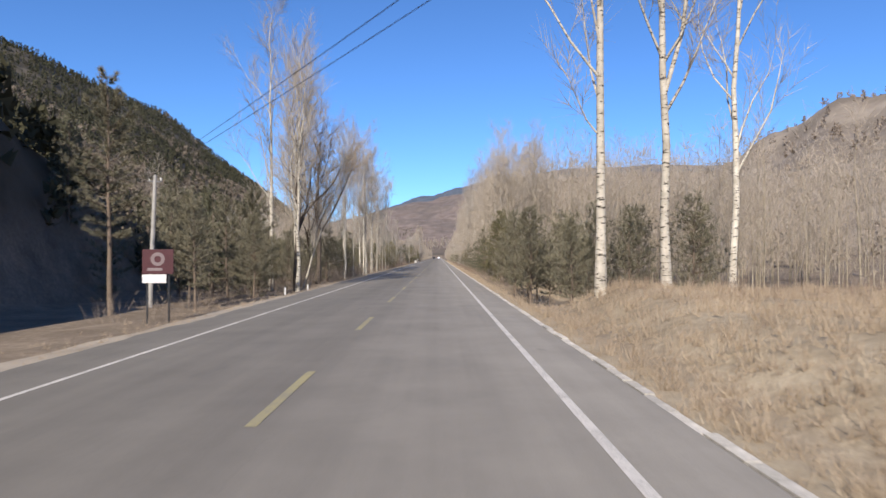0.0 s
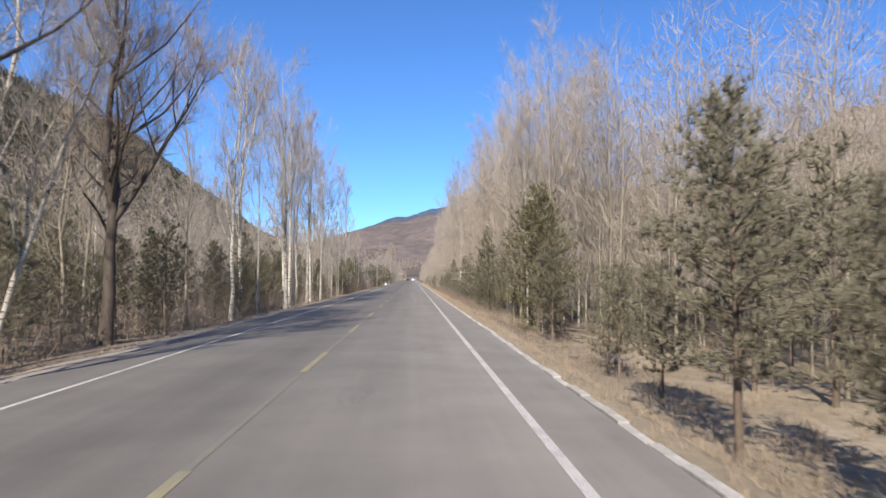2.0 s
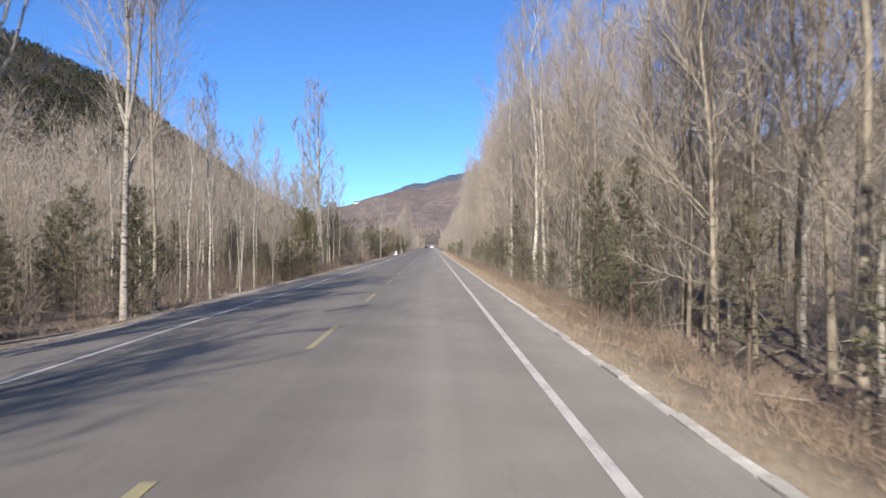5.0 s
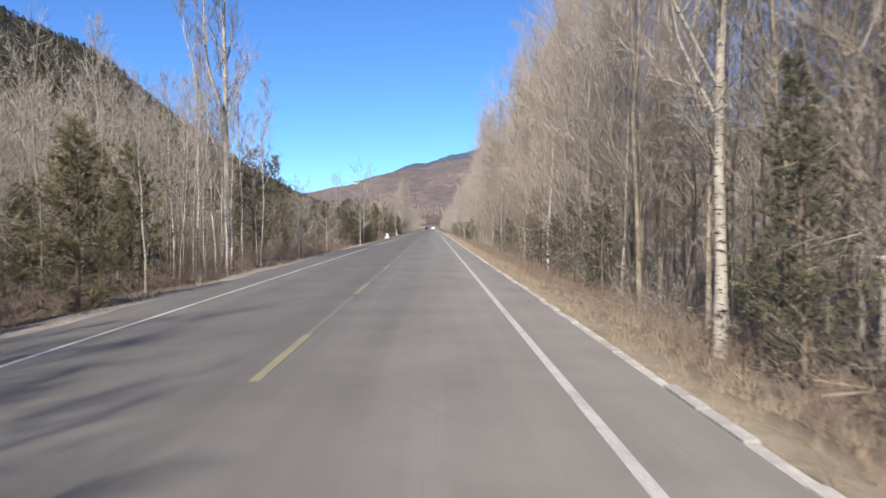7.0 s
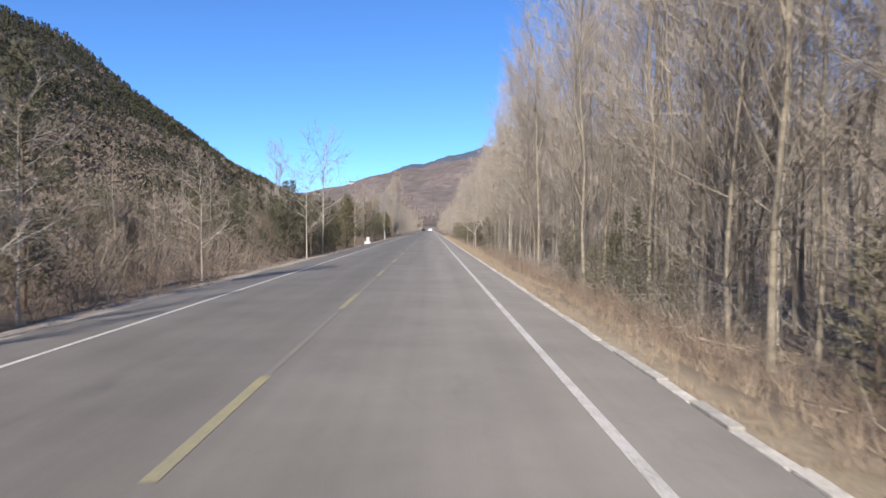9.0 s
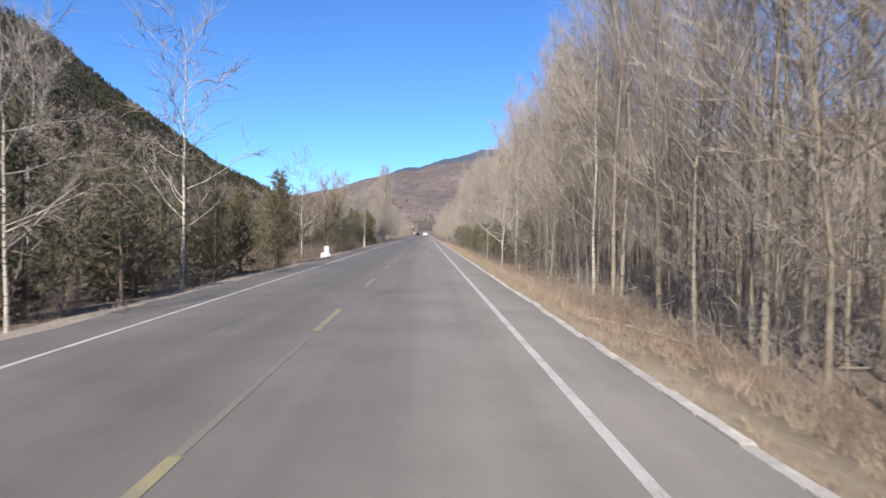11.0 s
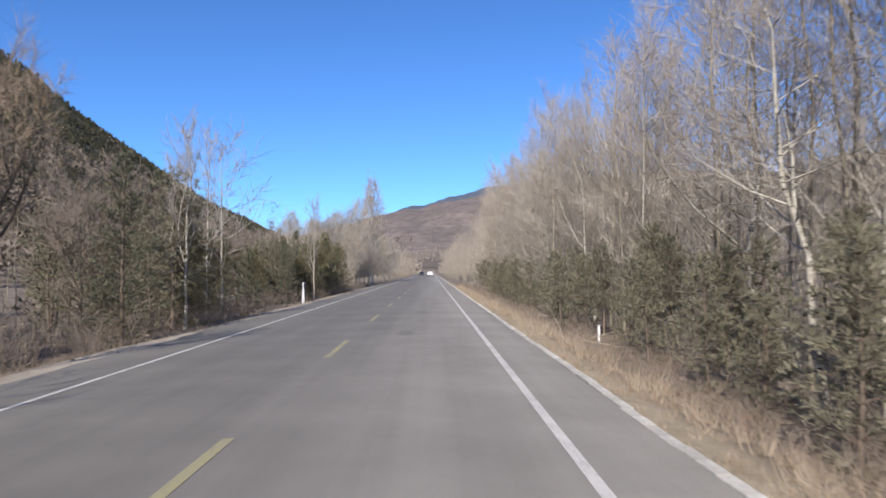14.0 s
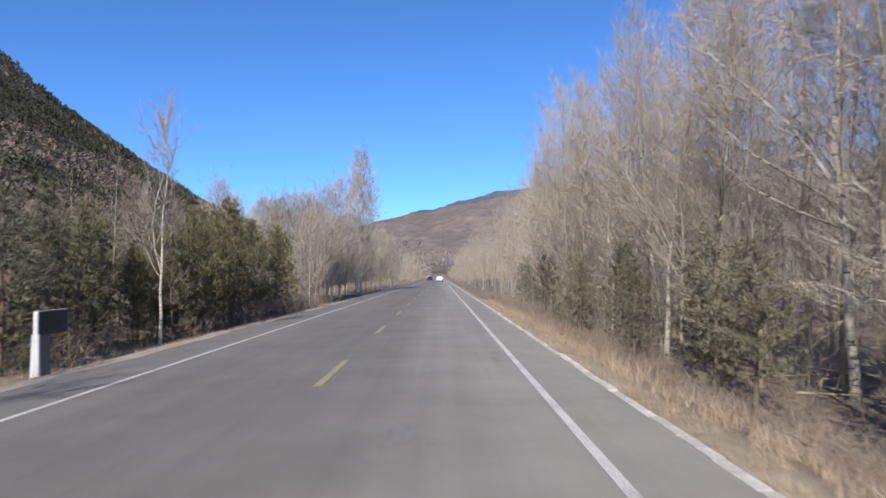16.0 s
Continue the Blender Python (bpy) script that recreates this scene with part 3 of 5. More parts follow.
def pine_tree(seed, tall, crown_from=0.18, width=0.26, whorl=0.42, per=6, tufts=7, blades=8, needle=0.26, open_top=0.5, radius=0.014, ragged=0.35, slim=0.05, loose=0.10):
    """A needle tree: trunk with boughs, and needle tufts."""
    rng = random.Random(seed)
    wood, green = Build(), Build()
    la = rng.uniform(0, 6.28)
    pts = [Vector((math.cos(la) * 0.02 * tall * f + rng.uniform(-0.05, 0.05) * (f > 0), math.sin(la) * 0.02 * tall * f + rng.uniform(-0.05, 0.05) * (f > 0), tall * f)) for f in [i / 7 for i in range(8)]]
    pts[0].z = -0.3
    r0 = radius * tall
    wood.tube(pts, [r0 * (1 - 0.93 * i / 7) for i in range(8)], 7)
    z = tall * crown_from
    while z < tall * 0.985:
        f = z / tall
        g = (f - crown_from) / (1 - crown_from)
        reach = tall * width * (min(1.0, (1 - g) * 1.15 + 0.05) ** open_top) * min(1, 0.55 + g * 2.2)
        n = per if g < 0.8 else max(3, per - 2)
        a0 = rng.uniform(0, 6.28)
        for k in range(n):
            if rng.random() < 0.12:
                continue
            a = a0 + 2 * math.pi * k / n + rng.uniform(-0.35, 0.35)
            ln = reach * rng.uniform(1 - ragged, 1 + ragged * 0.4)
            p, _ = along(pts, f + rng.uniform(-0.012, 0.012))
            up = rng.uniform(-0.15, 0.2) + 0.75 * g
            q = shoot(rng, p, (math.cos(a), math.sin(a), up), max(ln, 0.15), 0.12, 3)
            br = max(0.008, ln * 0.012)
            wood.tube([q[0], q[2], q[3]], [br, br * 0.5, 0], 3)
            m = max(2, int(tufts * (0.35 + ln / (tall * width))))
            for c in range(m):
                pc, dc = along(q, 0.22 + 0.8 * (c + rng.random()) / m)
                pc = pc + Vector((rng.gauss(0, 1), rng.gauss(0, 1), rng.gauss(0, 0.3))) * (loose * ln)
                for _ in range(blades):
                    dd = (sideways(rng, dc, rng.uniform(0.3, 1.25)) + Vector((0, 0, 0.25))).normalized()
                    green.blade(pc, pc + dd * needle * rng.uniform(0.7, 1.35), needle * slim * rng.uniform(0.75, 1.25), rng)
        z += whorl * rng.uniform(0.75, 1.25) * (1 - 0.35 * g)
    return wood.arrays(), green.arrays()


def bush(seed, tall, stems=9, twigs=9, fine=0.008):
    """Leafless scrub: crooked stems that fork into fine twigs."""
    rng = random.Random(seed)
    b = Build()
    for _ in range(stems):
        a, s = rng.uniform(0, 6.28), rng.uniform(0, tall * 0.35)
        p = Vector((math.cos(a) * s, math.sin(a) * s, -0.05))
        out = rng.uniform(0.1, 0.9)
        q = shoot(rng, p, (math.cos(a) * out, math.sin(a) * out, 1), tall * rng.uniform(0.4, 1.05), 0.1, 2)
        b.blade(q[0], q[1], fine * 1.3, rng)
        b.blade(q[1], q[2], fine, rng)
        for _ in range(twigs):
            pc, dc = along(q, rng.uniform(0.15, 1))
            b.blade(pc, pc + sideways(rng, dc, rng.uniform(0.5, 1.3)) * tall * rng.uniform(0.12, 0.34), fine * 0.75, rng)
    return b.arrays()


def tuft(seed, tall, n=21):
    rng = random.Random(seed)
    b = Build()
    for _ in range(n):
        a, s = rng.uniform(0, 6.28), rng.uniform(0, tall * 0.5)
        p = Vector((math.cos(a) * s, math.sin(a) * s, -0.03))
        d = Vector((rng.gauss(0, 0.45), rng.gauss(0, 0.45), 1)).normalized()
        b.blade(p, p + d * tall * rng.uniform(0.35, 1.15), tall * 0.016, rng)
    return b.arrays()


def scatter(name, kinds, places, mat, label, category):
    """Many plants joined into one mesh; places: x, y, turn, size, kind."""
    vs, ts, n = [], [], 0
    for x, y, turn, size, k in places:
        v, t = kinds[int(k) % len(kinds)]
        c, s = math.cos(turn) * size, math.sin(turn) * size
        w = np.empty_like(v)
        w[:, 0], w[:, 1], w[:, 2] = v[:, 0] * c - v[:, 1] * s + x, v[:, 0] * s + v[:, 1] * c + y, v[:, 2] * size + z_at(x, y)
        vs.append(w)
        ts.append(t + n)
        n += len(v)
    ob = mesh_object(name, np.concatenate(vs), np.concatenate(ts), mat)
    return tagged(ob, label, category, kind="stuff")


def tree_thing(name, arrays, trunk_mat, crown_mat, label, category, group):
    """One tree as a thing with its trunk and its crown, parked out of use until copied."""
    root = thing(name, label, category, group=group)
    mesh_object("trunk", *arrays[0], trunk_mat, root, smooth=True)
    mesh_object("crown", *arrays[1], crown_mat, root)
    return root


class Stock:
    """Trees built once: the first use places the built one, later uses copy it."""

    def __init__(self, makers):
        self.makers, self.made, self.used = makers, {}, set()

    def put(self, k, x, y, size=1.0, turn=0.0, lean=0.0, label="", tilt=0.0):
        k = k % len(self.makers)
        m = pose(x, y, z_at(x, y), lean, tilt, turn) @ Matrix.Diagonal((size, size, size, 1))
        if k not in self.made:
            self.made[k] = self.makers[k]()
            ob = self.made[k]
            ob.matrix_basis = m
        else:
            ob = copy_thing(self.made[k], Matrix.Identity(4))
            ob.matrix_basis = m
        if label:
            ob["label"] = label
        return ob


def maker(name, arrays_of, trunk_mat, crown_mat, label, category, group):
    return lambda: tree_thing(name, arrays_of(), M[trunk_mat], M[crown_mat], label, category, group)


R = random.Random(11)
poplars = Stock([
    maker("poplar_tree", lambda: hazy_tree(1, 17, 0.1, 2.2, 1300, 0.0052, 0.75, spread=0.17, limbs=30, boughs=6, twigs=16, radius=0.0046, wander=0.2, fine=0.0048, coarse=True, limb=0.0075, twig=1.15, angle=0.6, low_angle=0.6), "aspen_bark", "twig", "tall leafless poplar with pale grey bark at the forest edge", "tree", "poplars of the roadside wood"),
    maker("poplar_tree", lambda: hazy_tree(2, 16, 0.16, 1.9, 1300, 0.0052, 0.75, spread=0.16, limbs=30, boughs=6, twigs=16, radius=0.0042, rise=0.26, angle=0.5, wander=0.15, fine=0.0048, coarse=True, limb=0.0075, twig=1.15, low_angle=0.6), "birch_bark", "twig", "tall leafless poplar with whitish bark and fine upright twigs", "tree", "poplars of the roadside wood"),
    maker("poplar_tree", lambda: hazy_tree(3, 15, 0.08, 2.3, 1300, 0.0052, 0.75, spread=0.19, limbs=22, boughs=6, twigs=16, radius=0.005, fork=1, wander=0.25, fine=0.0048, coarse=True, limb=0.0075, twig=1.15, angle=0.65, low_angle=0.6), "aspen_bark", "twig", "leafless poplar with a forked beige trunk", "tree", "poplars of the roadside wood"),
    maker("poplar_tree", lambda: hazy_tree(4, 14, 0.1, 2.1, 1300, 0.0052, 0.75, spread=0.19, limbs=30, boughs=6, twigs=16, radius=0.0045, lean=0.06, wander=0.25, fine=0.0048, coarse=True, limb=0.0075, twig=1.15, angle=0.65, low_angle=0.6), "aspen_bark", "twig_grey", "slender leafless poplar with grey twigs, leaning a little", "tree", "poplars of the roadside wood"),
    maker("poplar_tree", lambda: hazy_tree(5, 18, 0.14, 2.1, 1300, 0.0052, 0.75, spread=0.16, limbs=22, boughs=6, twigs=16, radius=0.0048, rise=0.26, angle=0.5, wander=0.2, fork=1, fine=0.0048, coarse=True, limb=0.0075, twig=1.15, low_angle=0.5), "aspen_bark", "twig", "tall narrow leafless poplar with beige twigs", "tree", "poplars of the roadside wood"),
])
birches = Stock([
    maker("birch_tree", lambda: bare_tree(21, 20, 0.2, 0.2, 16, 7, 18, 0.0075, fine=0.0075, twig=1.15, rise=0.22, angle=0.72, sides=9, wander=0.14, limb=0.013), "birch_bark", "twig_grey", "tall leafless birch with a white trunk and dark scars", "tree", "birches along the road"),
    maker("birch_tree", lambda: bare_tree(22, 18, 0.25, 0.2, 14, 7, 17, 0.0072, fine=0.0075, twig=1.15, rise=0.28, angle=0.6, sides=9, wander=0.2, fork=1, fork_angle=0.35, limb=0.013), "birch_bark", "twig_grey", "leafless birch with a white trunk and thin bare branches", "tree", "birches along the road"),
    maker("birch_tree", lambda: bare_tree(23, 16, 0.25, 0.2, 14, 7, 17, 0.0075, fine=0.0075, twig=1.15, limb=0.013, rise=0.24, angle=0.7, sides=9, fork=1, wander=0.1), "birch_bark", "twig", "leafless birch with a forked white trunk", "tree", "birches along the road"),
    maker("birch_tree", lambda: bare_tree(24, 9, 0.2, 0.3, 22, 5, 7, 0.0075, rise=0.1, angle=1.15, sides=7, fine=0.009), "birch_bark", "twig_grey", "young open birch with long bare side branches", "tree", "birches along the road"),
])
brown_trees = Stock([
    maker("leafless_tree", lambda: bare_tree(91, 8, 0.15, 0.24, 18, 5, 14, 0.009, rise=0.16, angle=0.8, sides=6, fork=2, fine=0.009, wander=0.15, coarse=True), "dark_bark", "brush", "low rounded leafless tree with brown twigs", "tree", "low trees by the road"),
    maker("leafless_tree", lambda: bare_tree(92, 7, 0.12, 0.26, 18, 5, 14, 0.009, rise=0.2, angle=0.75, sides=6, fork=1, fine=0.009, wander=0.15, coarse=True), "aspen_bark", "brush", "bushy leafless tree with grey-brown twigs", "tree", "low trees by the road"),
])
young_birches = Stock([
    maker("birch_tree", lambda: bare_tree(27, 11, 0.42, 0.13, 16, 4, 9, 0.0058, rise=0.3, angle=0.5, sides=6, fine=0.0075, wander=0.12, coarse=True), "birch_bark", "twig_grey", "thin young birch with a long bare white stem", "tree", "young birches by the road"),
    maker("birch_tree", lambda: bare_tree(28, 9, 0.38, 0.14, 14, 4, 9, 0.0058, rise=0.3, angle=0.5, sides=6, fine=0.0075, lean=0.06, wander=0.14, coarse=True), "birch_bark", "twig_grey", "thin leaning birch sapling with a white stem", "tree", "young birches by the road"),
])
old_poplars = Stock([
    maker("poplar_tree", lambda: bare_tree(26, 21, 0.38, 0.15, 18, 6, 14, 0.0125, rise=0.3, angle=0.6, sides=10, fork=2, wander=0.2, fork_angle=0.35, limb=0.016), "birch_bark", "twig_grey", "old poplar with a stout grey-white trunk and sparse crown", "tree", "birches along the road"),
])
leaning_poplars = Stock([
    maker("poplar_tree", lambda: bare_tree(33, 12, 0.28, 0.24, 17, 5, 9, 0.0095, rise=0.1, angle=1.15, lean=0.14, wander=0.3, sides=8, fork=1, fork_angle=0.6, limb=0.014, fine=0.0075, coarse=True), "birch_bark", "twig_grey", "crooked leaning poplar with pale bark and wide bare limbs", "tree", "crooked poplars in the wood"),
    maker("poplar_tree", lambda: bare_tree(34, 11, 0.22, 0.26, 18, 5, 8, 0.009, rise=0.05, angle=1.2, lean=-0.1, wander=0.35, sides=8, fork=2, fork_angle=0.7, limb=0.014, fine=0.0075, coarse=True), "birch_bark", "twig_grey", "forked pale poplar with long level limbs over the verge", "tree", "crooked poplars in the wood"),
])
willows = Stock([
    maker("willow_tree", lambda: bare_tree(31, 14, 0.33, 0.27, 20, 7, 17, 0.0155, rise=0.2, angle=0.95, sides=9, fork=3, wander=0.4, fork_angle=0.7, limb=0.016, fine=0.0075), "dark_bark", "twig_orange", "broad leafless willow with dark bark and orange-tinged twigs", "tree", "willows on the verge"),
    maker("willow_tree", lambda: bare_tree(37, 12, 0.35, 0.2, 12, 6, 9, 0.014, rise=0.16, angle=0.9, sides=9, fork=2, wander=0.25, fork_angle=0.65, limb=0.019, fine=0.008), "dark_bark", "twig_grey", "dark-barked leafless tree with a low fork and sparse twigs", "tree", "willows on the verge"),
])
pines = Stock([
    maker("pine_tree", lambda: pine_tree(41, 9.0, 0.24, 0.25, 0.55, 6, 8, 14, 0.32), "pine_bark", "needle", "olive-green pine with a rounded ragged crown", "tree", "pines at the forest edge"),
    maker("pine_tree", lambda: pine_tree(42, 7.0, 0.22, 0.36, 0.46, 6, 9, 15, 0.27), "pine_bark", "needle", "young olive-green pine with spreading boughs", "tree", "pines at the forest edge"),
    maker("pine_tree", lambda: pine_tree(43, 5.0, 0.06, 0.34, 0.4, 6, 7, 15, 0.25), "pine_bark", "needle", "low bushy green pine on dry grass", "tree", "pines at the forest edge"),
])
near_pines = Stock([
    maker("pine_tree", lambda: pine_tree(47, 7.2, 0.24, 0.33, 0.32, 6, 13, 24, 0.2, 0.55, slim=0.045, loose=0.075), "pine_bark", "needle", "olive-green pine with fine needles and a bare lower trunk", "tree", "pines at the forest edge"),
])
broad_pines = Stock([
    maker("pine_tree", lambda: pine_tree(62, 7.4, 0.13, 0.40, 0.46, 5, 15, 28, 0.23, 0.8, ragged=0.3, slim=0.042, loose=0.045), "pine_bark", "needle", "broad pine with layered boughs of olive-brown needles", "tree", "pines at the forest edge"),
])
firs = Stock([
    maker("fir_tree", lambda: pine_tree(51, 8.5, 0.05, 0.25, 0.46, 6, 8, 14, 0.27, 0.72, ragged=0.4), "pine_bark", "needle_fir", "dark green cone-shaped spruce", "tree", "spruces beside the road"),
    maker("fir_tree", lambda: pine_tree(52, 7.0, 0.04, 0.34, 0.36, 7, 10, 16, 0.26, 0.6, ragged=0.4), "pine_bark", "needle_yellow", "cone-shaped spruce with yellowed winter needles", "tree", "spruces beside the road"),
])
back_pines = Stock([
    maker("pine_tree", lambda: pine_tree(44, 7.5, 0.10, 0.28, 0.6, 6, 6, 10, 0.40, slim=0.06), "pine_bark", "needle", "olive-green pine standing back among bare trees", "tree", "pines at the forest edge"),
    maker("fir_tree", lambda: pine_tree(45, 8.0, 0.05, 0.24, 0.6, 6, 6, 10, 0.40, 0.75, slim=0.06), "pine_bark", "needle_fir", "dark green spruce standing back among bare trees", "tree", "spruces beside the road"),
    maker("fir_tree", lambda: pine_tree(46, 6.5, 0.05, 0.27, 0.55, 6, 6, 10, 0.38, 0.65, slim=0.06), "pine_bark", "needle_yellow", "yellowish spruce standing back among bare trees", "tree", "spruces beside the road"),
])
far_poplars = Stock([
    maker("poplar_tree", lambda: hazy_tree(6, 14, 0.14, 2.5, 2300, 0.021, 1.1, spread=0.2, limbs=18, boughs=3, twigs=4, radius=0.0048, rise=0.26, angle=0.55, fine=0.014, coarse=True), "birch_bark", "twig", "leafless poplar with a full rounded beige crown", "tree", "poplars beyond the bend"),
    maker("poplar_tree", lambda: hazy_tree(7, 15, 0.12, 1.9, 2000, 0.021, 1.1, spread=0.17, limbs=18, boughs=3, twigs=4, radius=0.0052, rise=0.28, angle=0.5, fork=1, fine=0.014, coarse=True), "birch_bark", "twig", "leafless poplar with a tall pale crown of fine twigs", "tree", "poplars beyond the bend"),
    maker("poplar_tree", lambda: hazy_tree(8, 13, 0.12, 3.0, 2500, 0.021, 1.1, spread=0.23, limbs=18, boughs=3, twigs=4, radius=0.005, rise=0.2, angle=0.65, fork=1, fine=0.014, coarse=True), "aspen_bark", "twig_grey", "broad leafless poplar with grey-beige twigs", "tree", "poplars beyond the bend"),
])
tall_pines = Stock([
    maker("pine_tree", lambda: pine_tree(61, 13.5, 0.32, 0.215, 0.62, 5, 13, 28, 0.28, 0.55, 0.012, 0.5, 0.042, 0.05), "pine_bark", "needle", "tall pine with a bare lower trunk and open crown", "tree", "pines at the forest edge"),
])

